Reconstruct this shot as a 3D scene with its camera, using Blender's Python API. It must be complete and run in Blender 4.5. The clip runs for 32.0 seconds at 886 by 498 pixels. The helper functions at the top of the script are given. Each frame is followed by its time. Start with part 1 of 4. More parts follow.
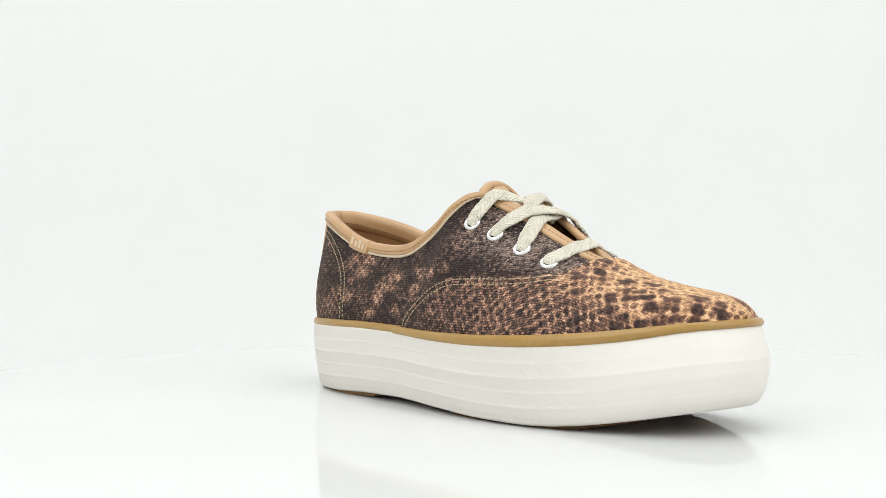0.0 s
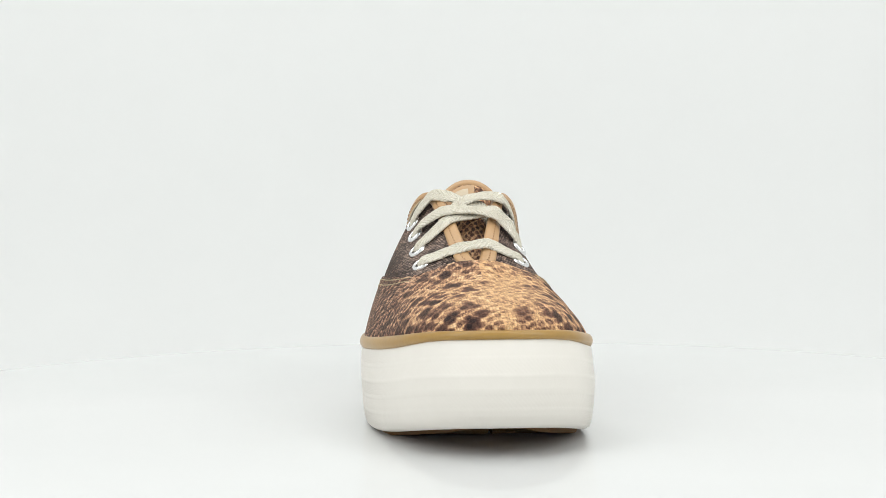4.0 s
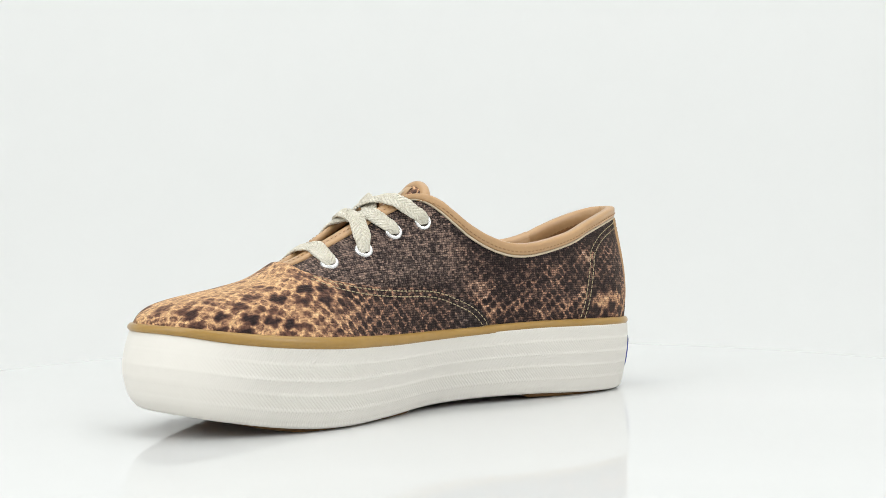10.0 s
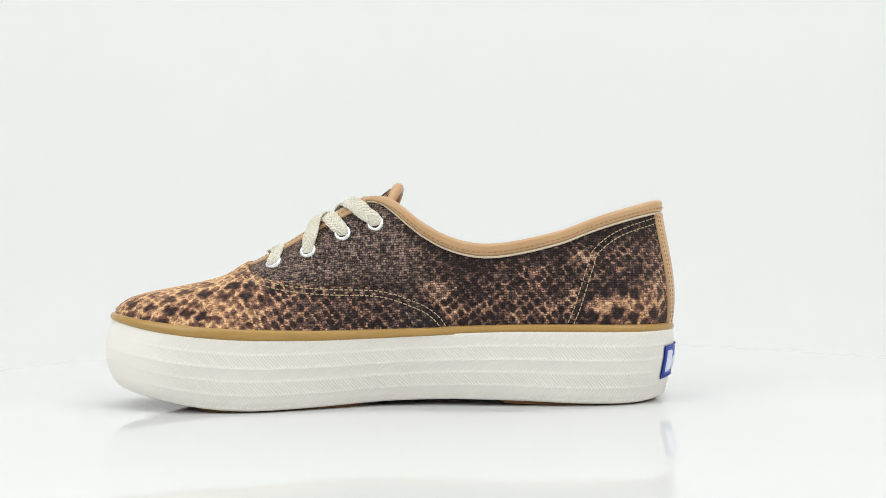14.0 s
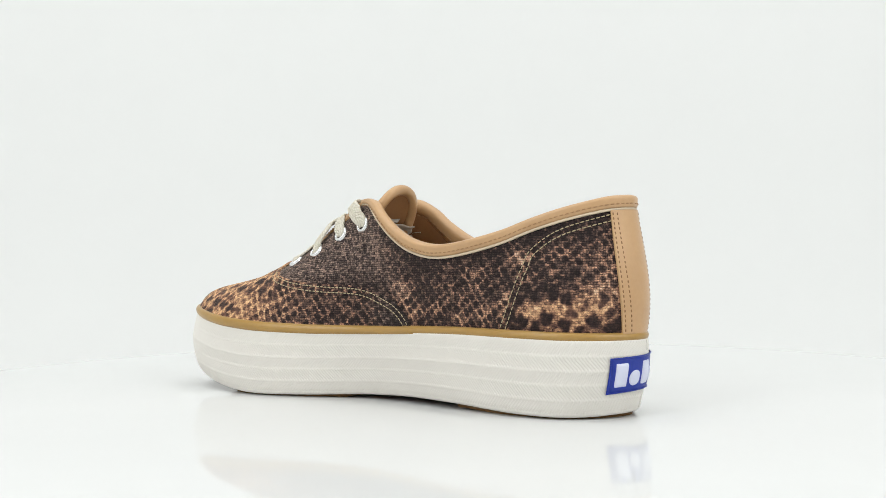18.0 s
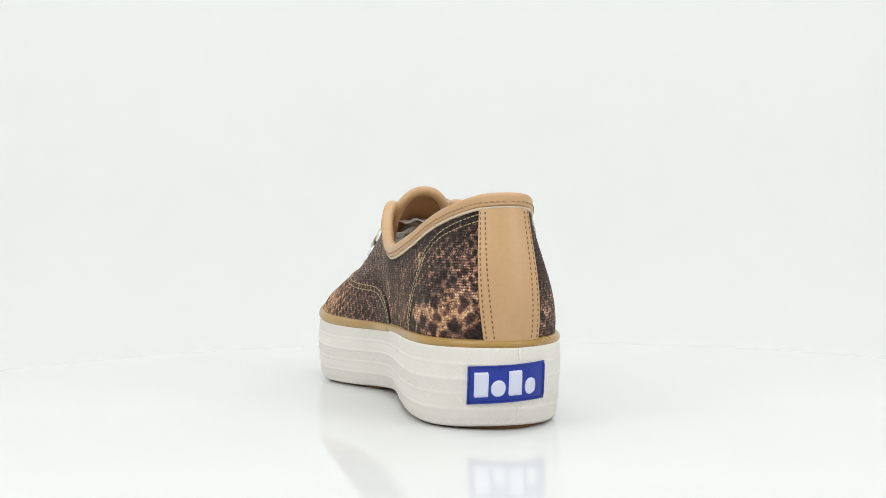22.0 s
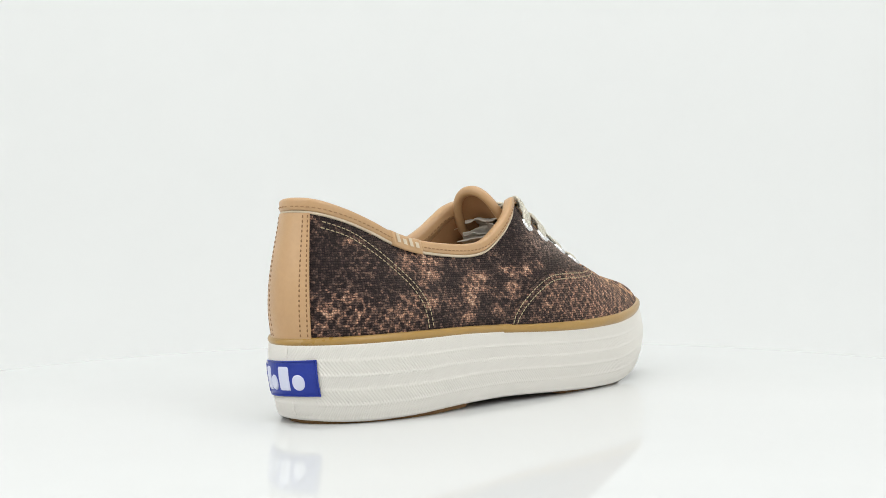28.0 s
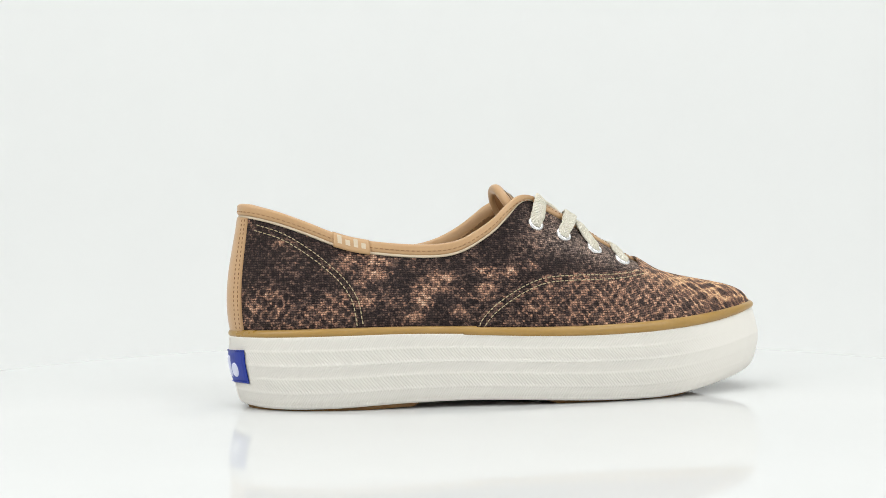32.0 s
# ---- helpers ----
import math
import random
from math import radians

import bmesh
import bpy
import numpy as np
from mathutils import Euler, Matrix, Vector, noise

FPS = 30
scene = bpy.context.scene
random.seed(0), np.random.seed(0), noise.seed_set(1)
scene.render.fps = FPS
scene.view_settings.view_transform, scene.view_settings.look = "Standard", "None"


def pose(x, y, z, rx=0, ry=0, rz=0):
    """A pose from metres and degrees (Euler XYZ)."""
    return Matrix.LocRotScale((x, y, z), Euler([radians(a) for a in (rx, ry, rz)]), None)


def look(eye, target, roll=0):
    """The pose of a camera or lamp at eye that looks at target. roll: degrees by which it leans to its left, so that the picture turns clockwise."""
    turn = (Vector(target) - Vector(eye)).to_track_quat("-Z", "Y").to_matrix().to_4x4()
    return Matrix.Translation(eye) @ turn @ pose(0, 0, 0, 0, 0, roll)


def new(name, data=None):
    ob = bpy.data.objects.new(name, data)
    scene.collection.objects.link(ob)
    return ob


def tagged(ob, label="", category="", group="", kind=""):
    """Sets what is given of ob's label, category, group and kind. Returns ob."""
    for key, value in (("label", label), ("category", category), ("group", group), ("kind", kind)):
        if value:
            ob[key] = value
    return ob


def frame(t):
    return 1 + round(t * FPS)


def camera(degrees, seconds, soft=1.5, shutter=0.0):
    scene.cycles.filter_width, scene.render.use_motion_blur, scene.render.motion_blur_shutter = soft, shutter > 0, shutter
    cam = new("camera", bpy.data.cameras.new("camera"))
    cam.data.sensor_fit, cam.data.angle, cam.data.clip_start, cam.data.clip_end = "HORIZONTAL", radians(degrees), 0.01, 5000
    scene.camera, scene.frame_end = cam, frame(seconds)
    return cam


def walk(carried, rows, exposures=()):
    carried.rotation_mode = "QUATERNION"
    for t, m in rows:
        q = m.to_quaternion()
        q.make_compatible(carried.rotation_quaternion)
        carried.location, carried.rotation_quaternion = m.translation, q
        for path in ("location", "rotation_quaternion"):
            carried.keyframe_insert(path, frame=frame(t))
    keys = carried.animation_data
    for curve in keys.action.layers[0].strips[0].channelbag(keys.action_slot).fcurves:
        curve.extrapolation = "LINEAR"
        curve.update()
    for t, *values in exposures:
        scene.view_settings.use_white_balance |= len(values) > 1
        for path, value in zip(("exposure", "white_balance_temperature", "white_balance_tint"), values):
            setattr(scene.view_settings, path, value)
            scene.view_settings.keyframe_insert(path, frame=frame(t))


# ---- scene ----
# ---------------------------------------------------------------- camera
# the camera stands still; the turntable carries the shoe round
LIFT = 0.0023                       # the shoe's own zero above the turntable
EYE = (-0.0039, -0.5424, 0.0709 + LIFT)
cam = camera(44.0, 32.0, soft=0.4)
STILL = look(EYE, (EYE[0], 0.0, EYE[2] + 0.00037), -0.676)
walk(cam, [(0.0, STILL), (32.0, STILL)], exposures=((0.0, -0.305), (2.0, -0.315), (3.0, -0.355), (6.0, -0.450), (7.0, -0.455), (8.0, -0.380), (13.0, -0.375), (21.0, -0.365), (23.0, -0.360), (24.0, -0.415), (25.0, -0.435), (28.0, -0.390), (32.0, -0.375)))


def heading(t):
    """The way the toe points, in degrees."""
    s = (t - 16.0) / 16.0
    return -201.27 - 148.69 * s + 2.06 * s * s + 0.60 * s ** 3


# ---------------------------------------------------------------- light
world = bpy.data.worlds.new("studio")
scene.world = world
world.use_nodes = True
world.node_tree.nodes["Background"].inputs[0].default_value = (1.0, 1.0, 1.0, 1)
world.node_tree.nodes["Background"].inputs[1].default_value = 0.10


def softbox(name, eye, target, w, h, watts, colour=(1, 1, 1)):
    data = bpy.data.lights.new(name, "AREA")
    data.shape, data.size, data.size_y, data.energy, data.color = "RECTANGLE", w, h, watts, colour
    ob = new(name, data)
    ob.matrix_world = look(eye, target)
    return ob


LAMP = (0.985, 1.0, 1.003)
# soft lamps over the table and at both sides in front of it
softbox("softbox_top", (0, -0.1, 1.5), (0, 0.0, 0), 1.6, 1.6, 12.8, LAMP)
softbox("softbox_left", (-1.0, -0.85, 0.92), (0, 0, 0.06), 0.9, 1.0, 10.6, LAMP)
softbox("softbox_right", (1.0, -0.85, 0.92), (0, 0, 0.06), 0.9, 1.0, 9.9, LAMP)
# two unseen fill lamps, added to brighten the backdrop
softbox("backdrop_fill_left", (-0.6, 0.35, 1.75), (-0.12, 1.65, 0.62), 0.6, 0.4, 3.9, LAMP)
softbox("backdrop_fill_right", (0.6, 0.35, 1.75), (0.12, 1.65, 0.62), 0.6, 0.4, 4.5, LAMP)


# ---------------------------------------------------------------- materials
def material(name, colour, rough=0.6, spec=0.5, metal=0.0):
    m = bpy.data.materials.new(name)
    m.use_nodes = True
    b = m.node_tree.nodes["Principled BSDF"]
    b.inputs["Base Color"].default_value = (*colour, 1)
    b.inputs["Roughness"].default_value = rough
    b.inputs["Specular IOR Level"].default_value = spec
    b.inputs["Metallic"].default_value = metal
    return m


class Nodes:
    """Short hand for the nodes of one material."""

    def __init__(self, m):
        self.t = m.node_tree
        self.b = self.t.nodes["Principled BSDF"]

    def add(self, kind, **values):
        n = self.t.nodes.new(kind)
        for k, v in values.items():
            if k == "operation":
                n.operation = v
            elif k == "blend":
                n.data_type, n.blend_type = "RGBA", v
            elif k == "name":
                n.attribute_name = v
            elif k == "feature":
                n.feature = v
            elif k == "kind":
                n.wave_type = v
        return n

    def link(self, a, b):
        self.t.links.new(a, b)

    def put(self, socket, v):
        if isinstance(v, bpy.types.NodeSocket):
            self.link(v, socket)
        else:
            socket.default_value = v

    def math(self, op, a, b=0.0, c=0.0):
        n = self.add("ShaderNodeMath", operation=op)
        self.put(n.inputs[0], a), self.put(n.inputs[1], b), self.put(n.inputs[2], c)
        return n.outputs[0]

    def vec(self, op, a, b=(0, 0, 0)):
        n = self.add("ShaderNodeVectorMath", operation=op)
        self.put(n.inputs[0], a), self.put(n.inputs[1], b)
        return n.outputs[0]

    def noise(self, where, scale, detail=3.0, rough=0.55):
        n = self.add("ShaderNodeTexNoise")
        self.put(n.inputs["Vector"], where)
        n.inputs["Scale"].default_value, n.inputs["Detail"].default_value, n.inputs["Roughness"].default_value = scale, detail, rough
        return n.outputs["Fac"]

    def ramp(self, fac, stops):
        n = self.add("ShaderNodeValToRGB")
        self.put(n.inputs[0], fac)
        e = n.color_ramp.elements
        while len(e) < len(stops):
            e.new(0.5)
        for k, (p, c) in enumerate(stops):
            e[k].position, e[k].color = p, (*c, 1)
        return n.outputs[0]

    def mix(self, fac, a, b, how="MIX"):
        n = self.add("ShaderNodeMix", blend=how)
        self.put(n.inputs[0], fac)
        self.put(n.inputs[6], a if isinstance(a, bpy.types.NodeSocket) else (*a, 1))
        self.put(n.inputs[7], b if isinstance(b, bpy.types.NodeSocket) else (*b, 1))
        return n.outputs[2]

    def bump(self, height, strength, distance):
        n = self.add("ShaderNodeBump")
        n.inputs["Strength"].default_value, n.inputs["Distance"].default_value = strength, distance
        self.put(n.inputs["Height"], height)
        self.link(n.outputs[0], self.b.inputs["Normal"])

    def here(self):
        return self.add("ShaderNodeTexCoord").outputs["Object"]

    def uv(self):
        return self.add("ShaderNodeTexCoord").outputs["UV"]


MAT = {}


def plain_materials():
    # near-black colour that stands for the shade in the eyelet holes
    MAT["dark"] = material("hole_shade", (0.05, 0.042, 0.034), 0.9, 0.1)
    MAT["white_print"] = material("white_print", (0.64, 0.66, 0.80), 0.45, 0.4)


def textured(key, name, colours, rough, spec, grain, scale, bump, metal=0.0):
    """Colour that drifts at two scales, uneven gloss and a fine grain."""
    m = material(name, colours[0], rough, spec, metal)
    n = Nodes(m)
    here = n.here()
    slow, fine = n.noise(here, scale, 4.0), n.noise(here, scale * 14, 3.0)
    both = n.math("ADD", n.math("MULTIPLY", slow, 0.65), n.math("MULTIPLY", fine, 0.35))
    n.link(n.ramp(both, ((0.3, colours[0]), (0.7, colours[1]))), n.b.inputs["Base Color"])
    n.put(n.b.inputs["Roughness"], n.math("MULTIPLY_ADD", slow, rough * 0.5, rough * 0.75))
    n.bump(n.noise(here, grain, 3.0, 0.6), bump, 0.0004)
    MAT[key] = m
    return m


def canvas():
    """Woven canvas with a python print: every thread crossing takes its own shade of the print under it."""
    m = material("snake_canvas", (0.1, 0.06, 0.04), 0.9, 0.14)
    n = Nodes(m)
    uv, here = n.uv(), n.here()
    at, split = n.add("ShaderNodeAttribute", name="print"), n.add("ShaderNodeSeparateColor")
    n.link(at.outputs["Color"], split.inputs[0])
    hue, spot, light, net = (*split.outputs, at.outputs["Alpha"])
    clamp = lambda v: n.math("MINIMUM", n.math("MAXIMUM", v, 0.0), 1.0)
    gold, grey = clamp(hue), clamp(n.math("MULTIPLY", hue, -1.0))
    # threads: short dashes laid like bricks, a little slack
    sep = n.add("ShaderNodeSeparateXYZ")
    slack = n.add("ShaderNodeTexNoise")
    n.link(uv, slack.inputs["Vector"])
    slack.inputs["Scale"].default_value, slack.inputs["Detail"].default_value = 420.0, 2.0
    loose = n.vec("MULTIPLY", n.vec("SUBTRACT", slack.outputs["Color"], (0.5, 0.5, 0.5)), (0.0019, 0.0012, 0.0))
    n.link(n.vec("ADD", n.vec("ADD", uv, (2.0, 2.0, 0)), loose), sep.inputs[0])
    wide, tall = 0.00122, 0.00112
    row_at = n.math("DIVIDE", sep.outputs[1], tall)
    row = n.math("FLOOR", row_at)
    half = n.math("MULTIPLY", n.math("MODULO", row, 2.0), 0.14)
    along = n.math("ADD", n.math("DIVIDE", sep.outputs[0], wide), half)
    cell = n.add("ShaderNodeCombineXYZ")
    n.link(n.math("FLOOR", along), cell.inputs[0]), n.link(row, cell.inputs[1])
    white = n.add("ShaderNodeTexWhiteNoise")
    n.link(cell.outputs[0], white.inputs["Vector"])
    # each crossing has its own shade, blurred by loose fibres
    fibre = n.noise(n.vec("MULTIPLY", uv, (1.0, 2.2, 1.0)), 900.0, 2.0, 0.7)
    fleck = n.math("SUBTRACT", n.math("ADD", n.math("MULTIPLY", white.outputs["Value"], 0.50), n.math("MULTIPLY_ADD", fibre, 1.3, -0.40)), 0.5)
    over = n.math("SINE", n.math("MULTIPLY", n.math("FRACT", along), math.pi))
    across = n.math("SINE", n.math("MULTIPLY", n.math("FRACT", row_at), math.pi))
    dash = n.math("MULTIPLY", n.math("POWER", over, 0.80), n.math("POWER", across, 1.35))

    def drifted(where, scale, reach):
        wob = n.add("ShaderNodeTexNoise")
        n.link(where, wob.inputs["Vector"])
        wob.inputs["Scale"].default_value, wob.inputs["Detail"].default_value = scale, 3.0
        return n.vec("ADD", where, n.vec("MULTIPLY", n.vec("SUBTRACT", wob.outputs["Color"], (0.5, 0.5, 0.5)), (reach, reach * 0.8, 0.0)))

    # small scales in slanting rows: 1 between them, 0 in their dark middles
    turn = n.add("ShaderNodeVectorRotate")
    n.link(drifted(uv, 190.0, 0.0026), turn.inputs["Vector"])
    turn.inputs["Angle"].default_value = radians(36)
    v = n.add("ShaderNodeTexVoronoi")
    v.voronoi_dimensions = "2D"
    n.put(v.inputs["Vector"], n.vec("MULTIPLY", turn.outputs[0], (1.12, 0.90, 1.0)))
    v.inputs["Scale"].default_value, v.inputs["Randomness"].default_value = 1.0 / 0.0039, 0.26
    own = n.add("ShaderNodeSeparateColor")
    n.link(v.outputs["Color"], own.inputs[0])
    limit = n.math("MULTIPLY_ADD", own.outputs[0], 0.14, 0.34)
    mesh = clamp(n.math("MULTIPLY_ADD", n.math("SUBTRACT", v.outputs["Distance"], limit), 4.2, 0.5))
    mesh = n.math("MAXIMUM", mesh, n.math("MULTIPLY", n.math("POWER", own.outputs[1], 2.5), 0.5))
    between = n.math("SUBTRACT", 1.0, n.math("MULTIPLY", net, n.math("SUBTRACT", 1.0, mesh)))
    # the light ground breaks up into crossings at its edges
    grain = n.math("ADD", n.noise(n.vec("MULTIPLY", uv, (0.75, 1.7, 1.0)), 340.0, 3.0, 0.6), n.math("MULTIPLY", fleck, 0.38))
    cover = clamp(n.math("ADD", n.math("MULTIPLY_ADD", light, 1.75, -0.16), n.math("MULTIPLY", n.math("SUBTRACT", grain, 0.5), n.math("MULTIPLY_ADD", gold, -1.6, 3.2))))
    patch = n.noise(n.vec("MULTIPLY", here, (1.0, 1.0, 1.3)), 120.0, 3.0, 0.62)
    ground = n.math("MULTIPLY", n.math("MAXIMUM", light, 0.22), n.math("MULTIPLY_ADD", cover, 0.80, 0.26))
    ground = n.math("MULTIPLY", ground, n.math("MULTIPLY_ADD", patch, 0.55, 0.72))
    lit = n.math("MULTIPLY", ground, between)
    edge = n.math("MULTIPLY", n.math("MULTIPLY", spot, n.math("SUBTRACT", 1.0, spot)), 2.6)
    dark = clamp(n.math("MULTIPLY_ADD", fleck, edge, spot))
    lit = n.math("MULTIPLY", lit, n.math("SUBTRACT", 1.0, n.math("MULTIPLY", dark, 0.89)))
    swing = n.math("MULTIPLY_ADD", n.math("POWER", n.math("MAXIMUM", lit, 0.0), 0.7), n.math("MULTIPLY_ADD", gold, -0.45, 0.95), 0.13)
    tone = n.math("ADD", n.math("MULTIPLY_ADD", fleck, swing, lit), 0.055)
    dusk = n.ramp(tone, ((0.0, (0.014, 0.011, 0.013)), (0.16, (0.060, 0.041, 0.037)), (0.34, (0.200, 0.124, 0.098)), (0.56, (0.41, 0.215, 0.146)), (0.8, (0.72, 0.41, 0.265)), (1.0, (0.82, 0.56, 0.40))))
    gilt = n.ramp(tone, ((0.0, (0.014, 0.010, 0.012)), (0.16, (0.034, 0.021, 0.021)), (0.36, (0.170, 0.080, 0.056)), (0.58, (0.51, 0.285, 0.158)), (0.80, (0.83, 0.51, 0.26)), (1.0, (0.92, 0.66, 0.38))))
    slate = n.ramp(tone, ((0.0, (0.014, 0.011, 0.013)), (0.18, (0.078, 0.064, 0.062)), (0.42, (0.24, 0.19, 0.168)), (0.75, (0.50, 0.40, 0.335))))
    ramp = n.mix(grey, n.mix(gold, dusk, gilt), slate)
    # the shade between the threads, put into the colour
    gaps = n.math("MULTIPLY", n.math("SUBTRACT", 1.0, dash), n.math("MULTIPLY", n.math("MULTIPLY_ADD", gold, -0.54, 0.80), n.math("MULTIPLY_ADD", fleck, -0.9, 1.0)))
    n.link(n.mix(gaps, ramp, (0.009, 0.006, 0.007)), n.b.inputs["Base Color"])
    n.bump(n.math("ADD", dash, n.math("MULTIPLY", fleck, 0.3)), 0.45, 0.0005)
    n.b.inputs["Sheen Weight"].default_value, n.b.inputs["Sheen Roughness"].default_value = 0.12, 0.5
    n.b.inputs["Sheen Tint"].default_value = (0.9, 0.75, 0.6, 1)
    MAT["print"] = m


def cotton():
    m = material("cream_cotton", (0.62, 0.55, 0.40), 0.95, 0.1)
    n = Nodes(m)
    sep = n.add("ShaderNodeSeparateXYZ")
    n.link(n.uv(), sep.inputs[0])
    # a flat plait: strokes slant from the middle to both edges
    lean = n.math("MULTIPLY_ADD", n.math("ABSOLUTE", sep.outputs[1]), 1.1, sep.outputs[0])
    plait = n.math("SINE", n.math("MULTIPLY", lean, 2 * math.pi / 0.0021))
    fuzz = n.noise(n.here(), 1400.0, 3.0, 0.7)
    slow = n.noise(n.here(), 160.0, 2.0)
    mixv = n.math("ADD", n.math("MULTIPLY_ADD", plait, 0.04, 0.10), n.math("ADD", n.math("MULTIPLY_ADD", fuzz, 0.95, -0.16), n.math("MULTIPLY", slow, 0.35)))
    n.link(n.ramp(mixv, ((0.2, (0.60, 0.53, 0.39)), (0.5, (0.86, 0.80, 0.655)), (0.8, (0.94, 0.90, 0.79)))), n.b.inputs["Base Color"])
    n.bump(n.math("ADD", n.math("MULTIPLY", plait, 0.35), n.math("MULTIPLY", fuzz, 1.5)), 0.9, 0.0010)
    MAT["lace"] = m


plain_materials()
textured("paper", "matt_white", ((0.81, 0.815, 0.805), (0.825, 0.83, 0.82)), 0.9, 0.15, 300.0, 1.5, 0.02)
textured("acrylic", "white_acrylic", ((0.715, 0.72, 0.712), (0.73, 0.735, 0.727)), 0.05, 0.050, 60.0, 3.0, 0.0)
textured("rubber", "white_rubber", ((0.79, 0.757, 0.698), (0.82, 0.787, 0.728)), 0.5, 0.35, 900.0, 18.0, 0.05)
textured("gum", "tan_rubber", ((0.34, 0.195, 0.045), (0.41, 0.245, 0.068)), 0.30, 0.5, 700.0, 40.0, 0.10)
textured("gum_dark", "dark_gum", ((0.16, 0.082, 0.028), (0.24, 0.130, 0.048)), 0.6, 0.3, 500.0, 60.0, 0.3)
textured("leather", "tan_leather", ((0.475, 0.285, 0.138), (0.545, 0.335, 0.168)), 0.33, 0.5, 1500.0, 35.0, 0.22)
textured("pale_edge", "pale_leather_edge", ((0.58, 0.47, 0.33), (0.68, 0.58, 0.44)), 0.7, 0.2, 900.0, 80.0, 0.2)
textured("thread", "cream_thread", ((0.40, 0.32, 0.19), (0.54, 0.45, 0.29)), 0.75, 0.2, 2500.0, 120.0, 0.4)
textured("lining", "tan_lining", ((0.31, 0.16, 0.070), (0.38, 0.205, 0.092)), 0.6, 0.3, 1200.0, 40.0, 0.2)
textured("thread_tan", "brown_thread", ((0.32, 0.18, 0.088), (0.42, 0.25, 0.125)), 0.75, 0.2, 2500.0, 120.0, 0.4)
textured("thread_dark", "dark_brown_thread", ((0.19, 0.10, 0.045), (0.28, 0.155, 0.075)), 0.75, 0.2, 2500.0, 120.0, 0.4)
textured("nickel", "white_metal", ((0.76, 0.76, 0.76), (0.84, 0.84, 0.84)), 0.24, 0.5, 800.0, 90.0, 0.03, 0.85)
textured("tissue", "grey_tissue", ((0.42, 0.38, 0.33), (0.56, 0.52, 0.46)), 0.8, 0.2, 400.0, 60.0, 0.3)
textured("blue", "blue_rubber", ((0.009, 0.026, 0.25), (0.014, 0.036, 0.31)), 0.42, 0.4, 900.0, 70.0, 0.15)
canvas()
cotton()


# ---------------------------------------------------------------- setting
def link_mesh(name, verts, faces, mat, parent=None, smooth=True, uvs=None, label=""):
    me = bpy.data.meshes.new(name)
    me.from_pydata([tuple(map(float, v)) for v in verts], [], [tuple(map(int, f)) for f in faces])
    me.materials.append(mat)
    if smooth:
        me.polygons.foreach_set("use_smooth", [True] * len(me.polygons))
    if uvs is not None:
        layer = me.uv_layers.new(name="UVMap")
        idx = np.empty(len(me.loops), dtype=np.int64)
        me.loops.foreach_get("vertex_index", idx)
        layer.data.foreach_set("uv", np.asarray(uvs, dtype=np.float32)[idx].ravel())
    ob = new(name, me)
    if parent is not None:
        ob.parent = parent
    if label:
        ob["label"] = label
    return ob


def grid_faces(n, m, close_n=False, close_m=False, flip=False):
    """Quads of an n by m grid of points, row by row."""
    i = np.arange(n if close_n else n - 1)[:, None]
    j = np.arange(m if close_m else m - 1)[None, :]
    i2, j2 = (i + 1) % n, (j + 1) % m
    f = np.stack([i * m + j, i2 * m + j, i2 * m + j2, i * m + j2], -1).reshape(-1, 4)
    return f[:, ::-1] if flip else f


def smooth_curve(points, count, closed=False):
    """A centripetal curve through the points, sampled evenly along its length."""
    p = np.asarray(points, float)
    n = len(p)
    out = []
    for i in range(n if closed else n - 1):
        q = [p[(i + k) % n] if closed else p[min(max(i + k, 0), n - 1)] for k in (-1, 0, 1, 2)]
        if not closed and i == 0:
            q[0] = 2 * q[1] - q[2]
        if not closed and i == n - 2:
            q[3] = 2 * q[2] - q[1]
        t = [0.0]
        for k in range(3):
            t.append(t[-1] + max(np.linalg.norm(q[k + 1] - q[k]) ** 0.5, 1e-5))
        s = np.linspace(t[1], t[2], 24, endpoint=False)[:, None]
        lerp = lambda a, b, u, v: (v - s) / (v - u) * a + (s - u) / (v - u) * b
        a1, a2, a3 = lerp(q[0], q[1], t[0], t[1]), lerp(q[1], q[2], t[1], t[2]), lerp(q[2], q[3], t[2], t[3])
        out.append(lerp(lerp(a1, a2, t[0], t[2]), lerp(a2, a3, t[1], t[3]), t[1], t[2]))
    out = np.concatenate(out + [p[:1] if closed else p[-1:]])
    d = np.r_[0, np.cumsum(np.linalg.norm(np.diff(out, axis=0), axis=1))]
    at = np.linspace(0, d[-1], count, endpoint=not closed)
    return np.stack([np.interp(at, d, out[:, k]) for k in range(out.shape[1])], 1)


def sweep_profile(profile, count):
    """Rings turned about the z axis from (radius, z) pairs."""
    a = np.linspace(0, 2 * math.pi, count, endpoint=False)
    prof = np.asarray(profile, float)
    v = np.stack([np.outer(np.cos(a), prof[:, 0]), np.outer(np.sin(a), prof[:, 0]), np.tile(prof[:, 1], (count, 1))], -1)
    return v.reshape(-1, 3), grid_faces(count, len(prof), close_n=True)


